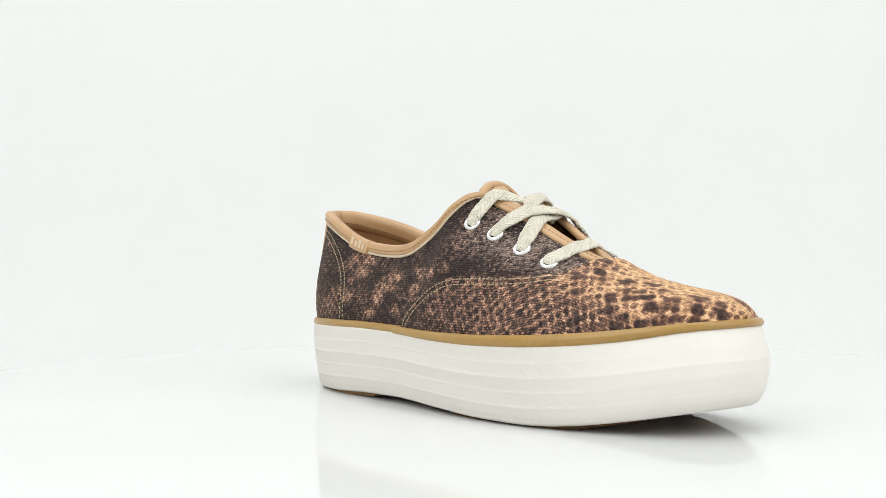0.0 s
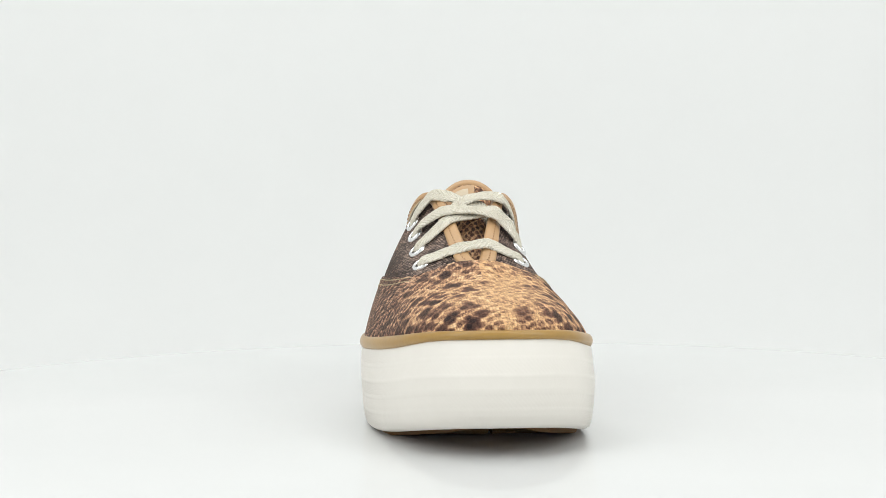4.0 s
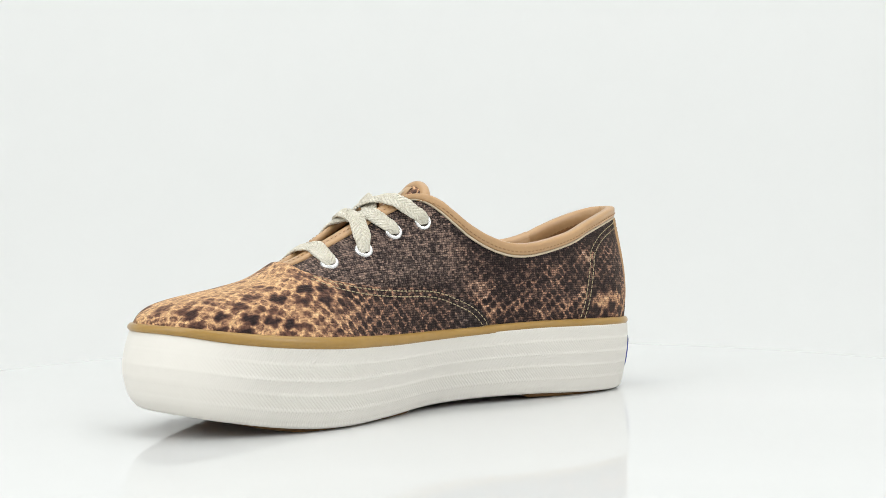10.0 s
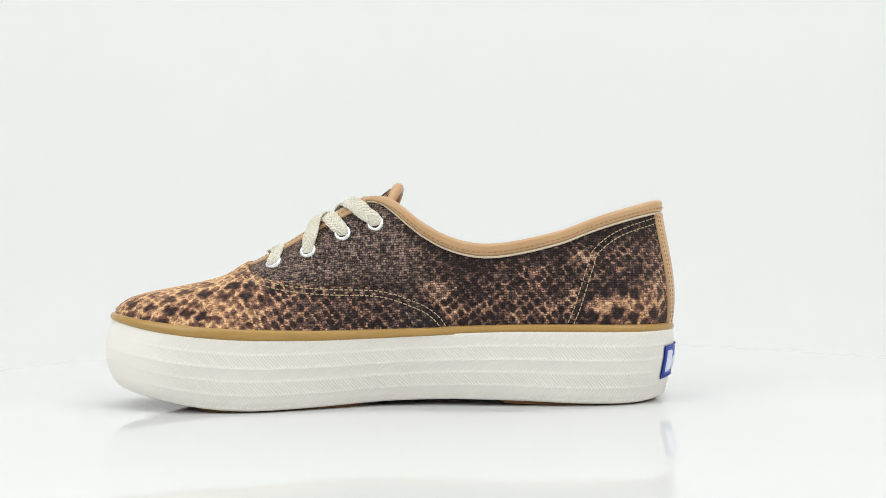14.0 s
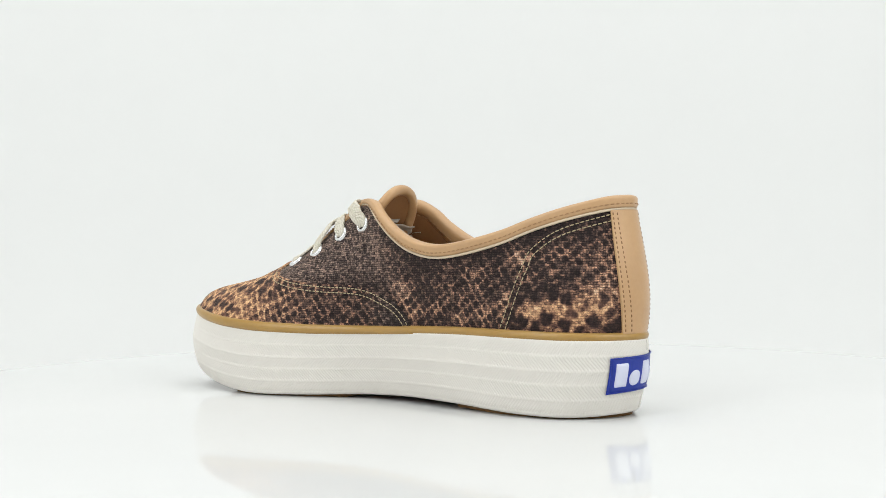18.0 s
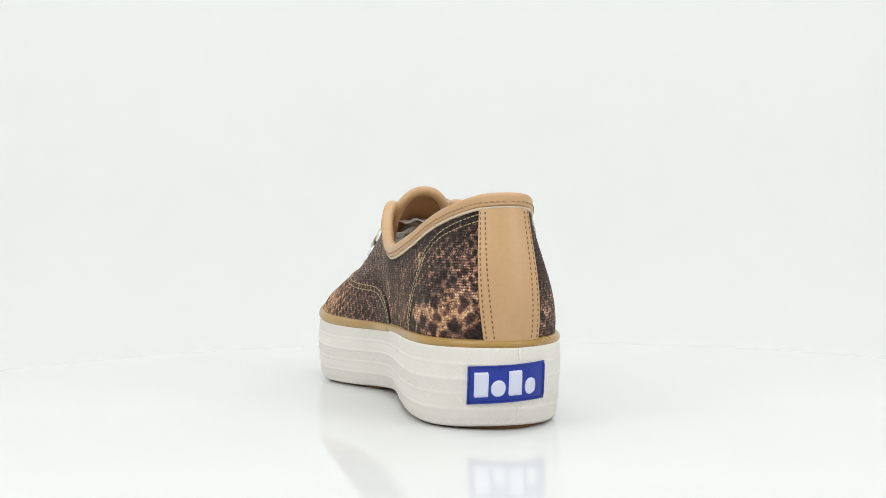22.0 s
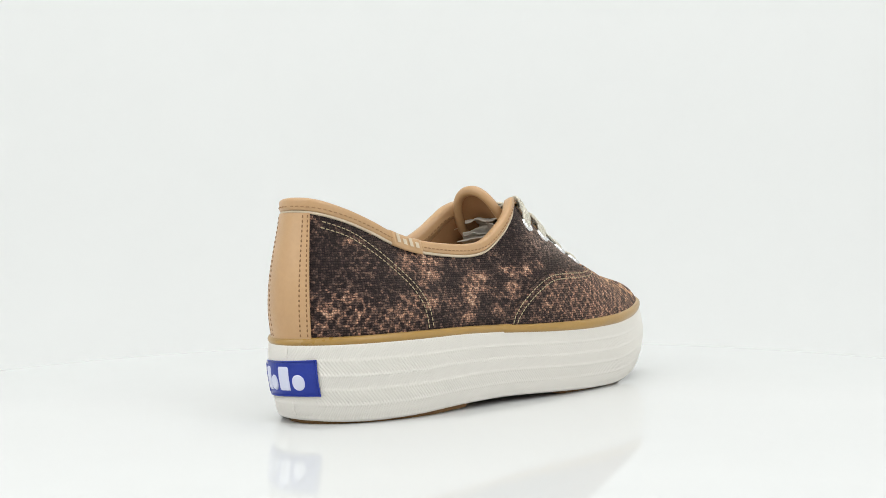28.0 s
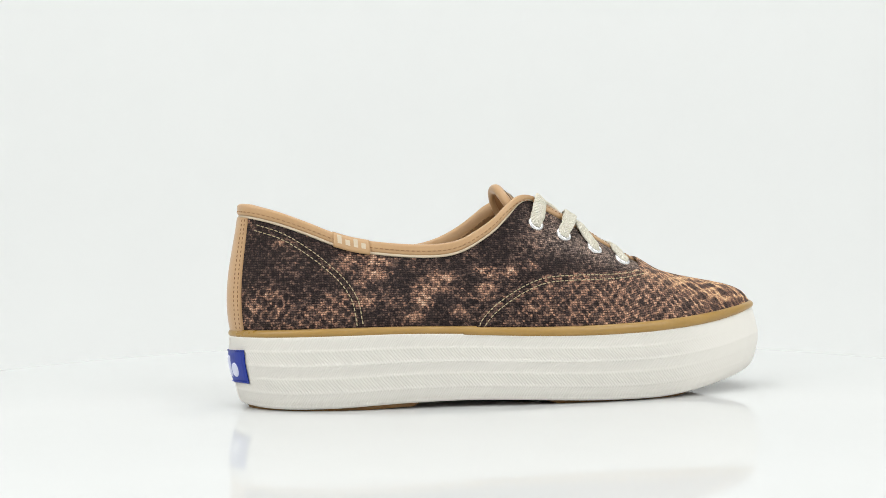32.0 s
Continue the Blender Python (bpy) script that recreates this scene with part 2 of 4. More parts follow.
def build_setting():
    # a white sweep that runs from the floor up behind and round the table
    prof = [(0.0, -0.30), (0.9, -0.30), (1.15, -0.28), (1.4, -0.19), (1.55, -0.04), (1.62, 0.15), (1.65, 0.5), (1.66, 1.2), (1.66, 2.1)]
    v, f = sweep_profile(smooth_curve(prof, 60), 96)
    tagged(link_mesh("backdrop", v, f[:, ::-1], MAT["paper"]), "seamless matt white studio sweep behind the turntable", "backdrop", kind="structure")
    v, f = sweep_profile([(0.0, 2.1), (1.7, 2.1), (1.7, 2.14), (0.0, 2.14)], 64)
    tagged(link_mesh("ceiling", v, f, MAT["paper"], smooth=False), "plain white studio ceiling", "ceiling", kind="structure")
    r = 0.325
    prof = [(0.0, 0.0), (0.15, 0.0), (r - 0.0008, 0.0), (r - 0.0002, -0.0002), (r, -0.0010), (r, -0.018), (r - 0.002, -0.021), (0.0, -0.021)]
    table = new("turntable")
    v, f = sweep_profile(prof, 128)
    link_mesh("platter", v, f[:, ::-1], MAT["acrylic"], table, smooth=False)
    v, f = sweep_profile([(0.0, -0.021), (0.17, -0.021), (0.17, -0.06), (0.2, -0.28), (0.21, -0.298), (0.0, -0.298)], 64)
    link_mesh("base", v, f[:, ::-1], MAT["paper"], table, smooth=False)
    tagged(table, "round glossy white acrylic turntable turning under the shoe", "turntable")
    return table


# ---------------------------------------------------------------- the shoe's forms
HEEL, TOE = (-0.1079, 0.0015), (0.1641, 0.0138)
STATIONS = (-0.100, -0.085, -0.06, -0.03, 0.0, 0.03, 0.06, 0.09, 0.115, 0.135, 0.15, 0.160)
SIDE_IN = (0.0193, 0.0307, 0.0346, 0.0335, 0.0321, 0.0336, 0.0424, 0.0504, 0.0507, 0.0462, 0.0390, 0.0275)
SIDE_OUT = (-0.0146, -0.0256, -0.0322, -0.0338, -0.0347, -0.0388, -0.0407, -0.0383, -0.0316, -0.0234, -0.0146, -0.0037)
LOOP = [HEEL, *zip(STATIONS, SIDE_IN), TOE, *list(zip(STATIONS, SIDE_OUT))[::-1]]
OUTLINE = smooth_curve(LOOP, 2400, closed=True)

WELT_X = (-0.108, -0.085, -0.06, -0.03, 0.0, 0.03, 0.06, 0.09, 0.115, 0.13, 0.142, 0.152, 0.158, 0.165)
WELT_TOP = (0.0345, 0.0352, 0.0357, 0.0359, 0.0352, 0.0347, 0.0346, 0.0355, 0.0372, 0.0388, 0.0403, 0.0418, 0.0425, 0.0431)
WELT_LOW = (0.0310, 0.0314, 0.0318, 0.0322, 0.0314, 0.0302, 0.0296, 0.0302, 0.0320, 0.0338, 0.0356, 0.0382, 0.0391, 0.0398)
SOLE_X = (-0.108, -0.1, -0.085, -0.06, -0.03, 0.0, 0.03, 0.06, 0.09, 0.105, 0.115, 0.1285, 0.142, 0.156, 0.166)
SOLE_LOW = (0.0000, -0.0013, -0.0016, -0.0011, 0.0004, 0.0008, 0.0000, -0.0012, -0.0016, -0.0009, 0.0003, 0.0022, 0.0048, 0.0072, 0.0090)


def soft_interp(x, xs, ys):
    """Interpolation with rounded corners."""
    w = 0.006
    return sum(k * np.interp(np.asarray(x) + d * w, xs, ys) for d, k in ((-2, 0.1), (-1, 0.2), (0, 0.4), (1, 0.2), (2, 0.1)))




def grow(loop, d):
    """The closed loop moved outwards by d."""
    t = np.roll(loop, -1, 0) - np.roll(loop, 1, 0)
    t /= np.linalg.norm(t, axis=1, keepdims=True)
    return loop + np.stack([-t[:, 1], t[:, 0]], 1) * np.reshape(d, (-1, 1))


# each line: the foot's x on the welt, then the edge of the upper above it
TOP_IN = [(-0.1079, -0.1020, 0.0010, 0.0936), (-0.1045, -0.1004, 0.0070, 0.0934), (-0.098, -0.0960, 0.0125, 0.0926), (-0.083, -0.0808, 0.0205, 0.0887),
          (-0.066, -0.0662, 0.0255, 0.0841), (-0.0523, -0.0523, 0.0290, 0.0791), (-0.0254, -0.0254, 0.0325, 0.0736),
          (-0.0123, -0.0123, 0.0327, 0.0736), (0.0008, 0.0008, 0.0322, 0.0772), (0.0111, 0.0111, 0.0307, 0.0829), (0.019, 0.019, 0.0290, 0.0890),
          (0.0242, 0.0245, 0.0268, 0.0936), (0.0305, 0.0305, 0.0235, 0.0963), (0.0385, 0.0390, 0.0200, 0.0958), (0.0543, 0.0543, 0.0170, 0.0885),
          (0.0816, 0.0816, 0.0118, 0.0728), (0.0925, 0.0925, 0.0098, 0.0668), (0.098, 0.0975, 0.0083, 0.0646),
          (0.111, 0.1092, 0.0092, 0.0592), (0.125, 0.1226, 0.0100, 0.0557), 
          (0.148, 0.1465, 0.0120, 0.0512), (0.156, 0.1548, 0.0126, 0.0488), (0.161, 0.1605, 0.0133, 0.0455), (0.1641, 0.1634, 0.0138, 0.0438)]
TOP_OUT = [(-0.1079, -0.1020, 0.0010, 0.0936), (-0.1045, -0.1004, -0.0045, 0.0934), (-0.098, -0.0958, -0.0092, 0.0924), (-0.0838, -0.0838, -0.0130, 0.0887),
           (-0.0715, -0.0715, -0.0149, 0.0840), (-0.0589, -0.0589, -0.0156, 0.0789), (-0.0461, -0.0461, -0.0166, 0.0757), 
           (-0.0199, -0.0199, -0.0195, 0.0733), (-0.0064, -0.0064, -0.0205, 0.0740), (0.002, 0.002, -0.0206, 0.0766), 
           (0.0167, 0.0167, -0.0187, 0.0857), (0.0236, 0.0236, -0.0168, 0.0920), (0.0310, 0.0310, -0.0125, 0.0966), (0.0385, 0.0390, -0.0075, 0.0962),
           (0.0543, 0.0543, -0.0030, 0.0888), (0.0816, 0.0816, 0.0030, 0.0730), (0.0925, 0.0925, 0.0055, 0.0670),
           (0.098, 0.0975, 0.0081, 0.0646), (0.111, 0.1092, 0.0092, 0.0592), (0.125, 0.1226, 0.0100, 0.0557),
            (0.148, 0.1465, 0.0120, 0.0512), (0.156, 0.1548, 0.0126, 0.0488), (0.161, 0.1605, 0.0133, 0.0455),
           (0.1641, 0.1634, 0.0138, 0.0438)]


class Side:
    """One side of the upper, as a sheet: f runs from heel to toe along the welt, v from the welt up to the edge."""

    def __init__(self, sign):
        self.sign = sign
        loop = grow(OUTLINE, -0.0016)
        k = int(np.argmax(loop[:, 0]))
        half = loop[:k + 1] if sign > 0 else np.concatenate([loop[k:], loop[:1]])[::-1]
        d = np.r_[0, np.cumsum(np.linalg.norm(np.diff(half, axis=0), axis=1))]
        self.length, self.f0 = d[-1], d / d[-1]
        self.low = np.c_[half, soft_interp(half[:, 0], WELT_X, WELT_TOP) - 0.0012]
        xs = np.maximum.accumulate(half[:, 0])
        rows = [(np.interp(x, xs + np.arange(len(xs)) * 1e-9, self.f0), *p) for x, *p in (TOP_IN if sign > 0 else TOP_OUT)]
        rows[0], rows[-1] = (0.0, *rows[0][1:]), (1.0, *rows[-1][1:])
        self.top = smooth_curve(rows, 900)
        t = np.gradient(half, axis=0)
        t /= np.linalg.norm(t, axis=1, keepdims=True)
        self.side = np.stack([-t[:, 1], t[:, 0]], 1) * sign

    def foot(self, x):
        """The f at which the welt has this x."""
        return float(np.interp(x, np.maximum.accumulate(self.low[:, 0]) + np.arange(len(self.f0)) * 1e-9, self.f0))

    def at(self, f, v):
        f, v = np.broadcast_arrays(np.asarray(f, float), np.asarray(v, float))
        pick = lambda xs, ys: np.stack([np.interp(f, xs, ys[:, k]) for k in range(ys.shape[1])], -1)
        b, t, o = pick(self.f0, self.low), pick(self.top[:, 0], self.top[:, 1:]), pick(self.f0, self.side)
        out = np.concatenate([o, np.zeros_like(o[..., :1])], -1)
        span = t - b
        size = np.linalg.norm(span, axis=-1, keepdims=True)
        x = b[..., :1]
        w = np.interp(x, (-0.11, 0.012, 0.035, 0.06, 0.09, 0.104, 0.2), (0, 0, 0.28, 0.5, 0.8, 1, 1))
        lean = np.interp(x, (-0.11, -0.07, 0.0, 0.04, 0.08, 0.11, 0.17), (-0.22, -0.10, 0.0, 0.10, 0.28, 0.42, 0.40))
        up = np.array([0, 0, 1.0])
        rise = span / size * 0.75 + up * 0.25
        inward = np.zeros_like(span)
        inward[..., 1] = -self.sign
        d = rise * (1 - w) + inward * w
        d /= np.linalg.norm(d, axis=-1, keepdims=True)
        first = up * (1 - lean ** 2) ** 0.5 - out * lean
        p1, p2 = b + first * size * 0.38, t - d * size * np.interp(x, (0, 0.06, 0.1), (0.3, 0.36, 0.45))
        v = v[..., None]
        return (1 - v) ** 3 * b + 3 * (1 - v) ** 2 * v * p1 + 3 * (1 - v) * v ** 2 * p2 + v ** 3 * t

    def normal(self, f, v):
        f, v = np.broadcast_arrays(np.asarray(f, float), np.asarray(v, float))
        g, w = np.clip(f, 0.002, 0.985), np.clip(v, 0.02, 0.98)
        a = self.at(g + 0.002, w) - self.at(g - 0.002, w)
        c = self.at(g, w + 0.02) - self.at(g, w - 0.02)
        n = np.cross(a, c) * -self.sign
        return n / np.maximum(np.linalg.norm(n, axis=-1, keepdims=True), 1e-12)

    def off(self, f, v, d):
        return self.at(f, v) + self.normal(f, v) * np.asarray(d)[..., None]

    def height(self, f):
        v = np.linspace(0, 1, 13)
        p = self.at(np.asarray(f)[..., None], v)
        return np.linalg.norm(np.diff(p, axis=-2), axis=-1).sum(-1)


INNER, OUTER = Side(1), Side(-1)


# ---------------------------------------------------------------- the shoe
def steps(a, b, x):
    t = np.clip((np.asarray(x, float) - a) / (b - a), 0, 1)
    return t * t * (3 - 2 * t)


def sole_wall(w, plain=False):
    """A ring of the sole's side: w is 0 at the bottom, 1 under the welt."""
    x, y = OUTLINE[:, 0], OUTLINE[:, 1]
    low, high = soft_interp(x, SOLE_X, SOLE_LOW), soft_interp(x, WELT_X, WELT_LOW) + 0.0006
    toe = steps(0.08, 0.155, x)
    back = np.clip(OUTLINE[:, 0] - grow(OUTLINE, 1.0)[:, 0], 0, 1) * (1 - steps(-0.09, -0.05, x))
    front = np.clip(grow(OUTLINE, 1.0)[:, 0] - OUTLINE[:, 0], 0, 1) * steps(0.10, 0.15, x)
    belly = np.interp(w, (0, 0.015, 0.04, 0.10, 0.3, 0.6, 0.85, 0.96, 1), (-0.0030, -0.0020, -0.0013, -0.0007, 0.0, 0.0005, 0.0004, 0.0002, -0.0004))
    belly = belly - back * np.interp(w, (0, 0.1, 0.3, 0.55, 0.8, 1), (0.0034, 0.0032, 0.0024, 0.0012, 0.0003, 0.0))
    belly = belly + toe * np.interp(w, (0, 0.2, 0.6, 1), (0.0006, 0.0014, 0.0016, 0.0)) + front * np.interp(w, (0, 0.15, 0.45, 0.75, 1), (-0.0016, 0.0002, 0.0016, 0.0010, 0.0))
    # the wall draws in under the waist on the inner side and flares at the ball of the foot
    belly = belly + steps(0.0, 0.02, y) * (1 - w) * (0.0014 * np.exp(-((x - 0.088) / 0.022) ** 2) - 0.0042 * np.exp(-((x - 0.022) / 0.034) ** 2))
    z = low + w * (high - low)
    if not plain:
        arc = np.r_[0, np.cumsum(np.linalg.norm(np.diff(OUTLINE, axis=0), axis=1))]
        total = arc[-1] + np.linalg.norm(OUTLINE[0] - OUTLINE[-1])
        ribs = total / 400
        u = np.clip((w - 0.035) / 0.945, 0, 0.9999) * 5
        band, part_w = int(u), u - int(u)
        slant = 1 if band % 2 == 0 else -1
        phase = arc / ribs + slant * part_w * 0.0055 / ribs
        # narrow grooves between flat ribs, worn shallow round the toe
        saw = 1 - np.exp(-(((phase % 1.0) - 0.5) / 0.17) ** 2)
        keep = np.where(y > 0.012, 1 - steps(0.115, 0.158, x), 1 - steps(0.080, 0.150, x))
        keep = np.maximum(keep, 0.06)
        inside = steps(0.02, 0.14, part_w) * (1 - steps(0.86, 0.98, part_w))
        line = np.exp(-((min(part_w, 1 - part_w)) / 0.05) ** 2)
        belly = belly + (saw - 0.7) * 0.00066 * inside * keep + line * 0.00027 * np.maximum(keep, 0.20)
    return np.c_[grow(OUTLINE, belly), z]


def build_sole(shoe):
    ws = np.r_[0, 0.012, 0.024, 0.035 + 0.945 * (np.arange(51) / 50.0), 0.99, 1.0]
    v = np.stack([sole_wall(w) for w in ws])
    f = grid_faces(len(ws), len(OUTLINE), close_m=True)
    link_mesh("midsole", v.reshape(-1, 3), f, MAT["rubber"], shoe, label="thick white rubber platform with herringbone bands")
    # gum outsole under it: a pad at the heel and one under the forefoot, hollow at the waist
    x, y = OUTLINE[:, 0], OUTLINE[:, 1]
    low = soft_interp(x, SOLE_X, SOLE_LOW)
    foot = sole_wall(0.0, plain=True)[:, :2]
    tuck = 0.012 * steps(0.10, 0.15, x) - 0.0014 * (1 - steps(-0.012, 0.004, y)) * (1 - steps(-0.03, 0.0, x))
    pad = np.maximum(1 - steps(-0.026, -0.020, x), steps(0.030, 0.045, x))
    floor = np.maximum(low + 0.0004 - 0.0022 * pad, -LIFT + 0.0001)
    mid = np.c_[np.clip(x, -0.07, 0.11), np.interp(x, (HEEL[0], TOE[0]), (HEEL[1], TOE[1]))]
    rings = []
    for d, z in ((0.0, low + 0.0006), (-0.0008, low + 0.0001), (-0.0020 - tuck, low), (-0.0024 - tuck - 0.004 * (1 - pad), floor), (-0.0045 - tuck - 0.004 * (1 - pad), floor)):
        rings.append(np.c_[grow(foot, np.broadcast_to(d, x.shape))[::4], z[::4]])
    for k in (0.7, 0.35, 0.02):
        rings.append(np.c_[(mid + (foot - mid) * k)[::4], (floor + 0.0002)[::4]])
    v = np.stack(rings)
    link_mesh("outsole", v.reshape(-1, 3), grid_faces(len(rings), len(v[0]), close_m=True), MAT["gum_dark"], shoe, smooth=False, label="dark gum rubber outsole")


def build_foxing(shoe):
    """The tan strip between sole and upper: two lengths that overlap at the waist."""
    prof = [(0.0, -0.0026), (0.05, -0.0006), (0.1, 0.0), (0.3, 0.0005), (0.55, 0.0006), (0.8, 0.0002), (0.95, -0.0004), (1.0, -0.0012), (0.98, -0.003)]
    x = OUTLINE[:, 0]
    low, high = soft_interp(x, WELT_X, WELT_LOW), soft_interp(x, WELT_X, WELT_TOP)
    toe = int(np.argmax(x))
    for name, front in (("heel_foxing", False), ("toe_foxing", True)):
        keep = np.where(x > -0.003)[0] if front else np.r_[np.where((x < 0.004) & (np.arange(len(x)) > toe))[0], np.where((x < 0.004) & (np.arange(len(x)) < toe))[0]]
        end = np.minimum(1, np.abs(x[keep] - (-0.003 if front else 0.004)) / 0.004)
        rings = []
        for w, d in prof:
            dd = d + (0.0005 * end if front else 0.0)
            z = low[keep] + w * (high - low)[keep] + ((-0.0004 * (1 - steps(0.03, 0.09, x[keep]))) if front else 0.0)
            rings.append(np.c_[grow(OUTLINE, np.zeros(len(x)) + 0.0)[keep] + (grow(OUTLINE, 1.0) - OUTLINE)[keep] * np.reshape(dd, (-1, 1)) * np.ones((len(keep), 1)), z])
        v = np.stack(rings)[:, ::3]
        link_mesh(name, v.reshape(-1, 3), grid_faces(len(prof), v.shape[1]), MAT["gum"], shoe, label="shiny tan rubber foxing strip")


def sheet(side, f, v, d):
    """Points and cloth coordinates for arrays of f, v and offset."""
    p = side.off(f, v, d)
    g = np.broadcast_to(f, p.shape[:-1])
    fs = np.linspace(0, 1, 120)
    tall = np.interp(g, fs, side.height(fs))
    if side.sign < 0:
        # the rows of the print meet on the ridge of the vamp
        over = np.interp(np.interp(g, side.top[:, 0], side.top[:, 1]), INNER.top[:, 1], INNER.top[:, 0])
        g = g + (over - g) * np.broadcast_to(v, g.shape) * steps(0.55, 0.70, g)
    uv = np.stack([g * 0.304, (np.broadcast_to(v, p.shape[:-1]) - 1) * tall * side.sign], -1)
    return p, uv


# the print's dark spots: where along the side, how far up it, size in millimetres, depth
TOE_SPOTS_IN = ((0.939, 0.66, 3.4, 0.6), (0.906, 0.26, 2.7, 0.9), (0.868, 0.20, 2.6, 1.0), (0.870, 0.03, 2.4, 0.9), (0.839, 0.03, 2.9, 1.0), (0.903, 0.03, 3.0, 0.8),
                (0.830, 0.17, 3.1, 1.0), (0.839, 0.35, 2.5, 0.8), (0.820, 0.49, 3.1, 0.75), (0.783, 0.41, 3.0, 1.0), (0.803, 0.15, 2.7, 1.0), (0.777, 0.12, 2.7, 1.0),
                (0.795, 0.25, 2.1, 0.7), (0.736, 0.46, 3.1, 1.0), (0.747, 0.33, 2.8, 0.9), (0.709, 0.43, 2.6, 0.8), (0.712, 0.33, 2.9, 1.0), (0.786, 0.60, 2.6, 0.6),
                (0.815, 0.28, 2.3, 0.6), (0.756, 0.10, 2.1, 0.8), (0.782, 0.03, 2.0, 0.7), (0.735, 0.67, 2.3, 0.6), (0.679, 0.38, 2.4, 0.7), (0.683, 0.28, 2.3, 0.7))
RIDGE_SPOTS = ((0.755, 0.21, 1.7, 0.5), (0.719, 0.62, 2.2, 0.5), (0.732, 0.13, 2.4, 0.5), (0.916, 0.37, 2.4, 0.8), (0.873, 0.54, 2.6, 0.5), (0.796, 1.00, 2.3, 0.6),
               (0.950, 0.09, 1.5, 0.5), (0.815, 0.79, 2.2, 0.45), (0.795, 0.69, 2.4, 0.6), (0.66, 0.16, 2.3, 0.5), (0.70, 0.22, 2.2, 0.55), (0.71, 0.05, 2.3, 0.6))
TOE_SPOTS_OUT = ((0.729, 0.62, 2.5, 0.8), (0.745, 0.77, 3.0, 1.0), (0.757, 0.67, 2.5, 0.6), (0.790, 0.77, 3.5, 1.0), (0.727, 0.92, 2.8, 0.5), (0.821, 0.86, 3.4, 0.85),
                 (0.810, 0.57, 2.4, 0.8), (0.830, 0.61, 2.4, 0.7), (0.799, 0.42, 2.8, 1.0), (0.826, 0.44, 2.7, 0.9), (0.849, 0.49, 2.9, 1.0), (0.852, 0.73, 2.8, 0.7),
                 (0.865, 0.32, 2.9, 1.0), (0.883, 0.49, 2.5, 0.8), (0.893, 0.31, 2.5, 0.7), (0.908, 0.69, 3.6, 0.8), (0.926, 0.30, 3.1, 1.0), (0.959, 0.36, 2.8, 1.0),
                 (0.940, 0.74, 2.6, 0.8), (0.939, 0.01, 2.2, 0.9), (0.810, 0.24, 2.8, 0.9), (0.836, 0.15, 2.2, 0.9), (0.827, 0.05, 2.8, 1.0), (0.860, 0.06, 2.7, 1.0))
SIDE_SPOTS_OUT = ((0.900, 0.11, 2.3, 0.9), (0.882, 0.04, 2.5, 1.0), (0.926, 0.04, 2.4, 1.0), (0.845, 0.00, 2.1, 1.0), (0.783, 0.41, 2.0, 0.7), (0.749, 0.43, 2.5, 0.6),
                  (0.766, 0.14, 2.9, 0.7), (0.779, 0.27, 2.1, 0.5), (0.772, 0.05, 2.5, 0.6), (0.883, 0.17, 1.7, 0.7), (0.803, 0.03, 2.2, 0.6))
HEEL_SPOTS_IN = ((0.187, 0.27, 2.4, 1.0), (0.160, 0.28, 2.3, 0.9), (0.133, 0.29, 2.4, 1.0), (0.149, 0.35, 2.0, 0.9), (0.114, 0.25, 2.4, 1.0), (0.143, 0.11, 3.0, 1.0),
                 (0.182, 0.09, 2.6, 1.0), (0.200, 0.14, 2.4, 1.0), (0.160, 0.05, 2.5, 1.0), (0.117, 0.07, 2.4, 0.9), (0.107, 0.15, 2.2, 0.8), (0.079, 0.09, 2.4, 1.0),
                 (0.063, 0.25, 2.1, 0.8), (0.067, 0.21, 1.5, 0.6), (0.090, 0.19, 1.4, 0.5), (0.097, 0.03, 2.0, 0.8), (0.054, 0.05, 2.3, 0.7), (0.044, 0.08, 2.0, 0.7),
                 (0.106, 0.45, 2.8, 0.6), (0.084, 0.41, 2.4, 0.6), (0.196, 0.03, 2.1, 0.9), (0.053, 0.15, 1.9, 0.5), (0.174, 0.34, 1.9, 0.8))
# the print's light patches: along the side, up it, length and height in millimetres, lightness
PATCHES_IN = ((0.416, 0.34, 5.8, 5.2, 0.70), (0.196, 0.64, 4.5, 3.7, 0.85), (0.210, 0.85, 2.8, 4.8, 0.50), (0.160, 0.15, 11.0, 7.0, 0.62), (0.105, 0.15, 11.0, 8.0, 0.62),
              (0.068, 0.28, 6.0, 10.0, 0.75), (0.266, 0.59, 9.4, 4.7, 0.40), (0.126, 0.60, 4.5, 1.6, 0.50), (0.183, 0.44, 3.3, 2.6, 0.60), (0.459, 0.66, 4.8, 1.6, 0.40),
              (0.382, 0.18, 4.2, 2.6, 0.50), (0.342, 0.22, 4.2, 3.1, 0.50), (0.294, 0.14, 5.3, 3.2, 0.60), (0.250, 0.16, 5.3, 3.7, 0.60), (0.214, 0.25, 2.7, 5.3, 0.60),
              (0.319, 0.71, 5.3, 3.7, 0.30), (0.316, 0.37, 7.9, 4.2, 0.35), (0.272, 0.37, 4.8, 5.8, 0.50), (0.399, 0.16, 5.3, 3.7, 0.60))
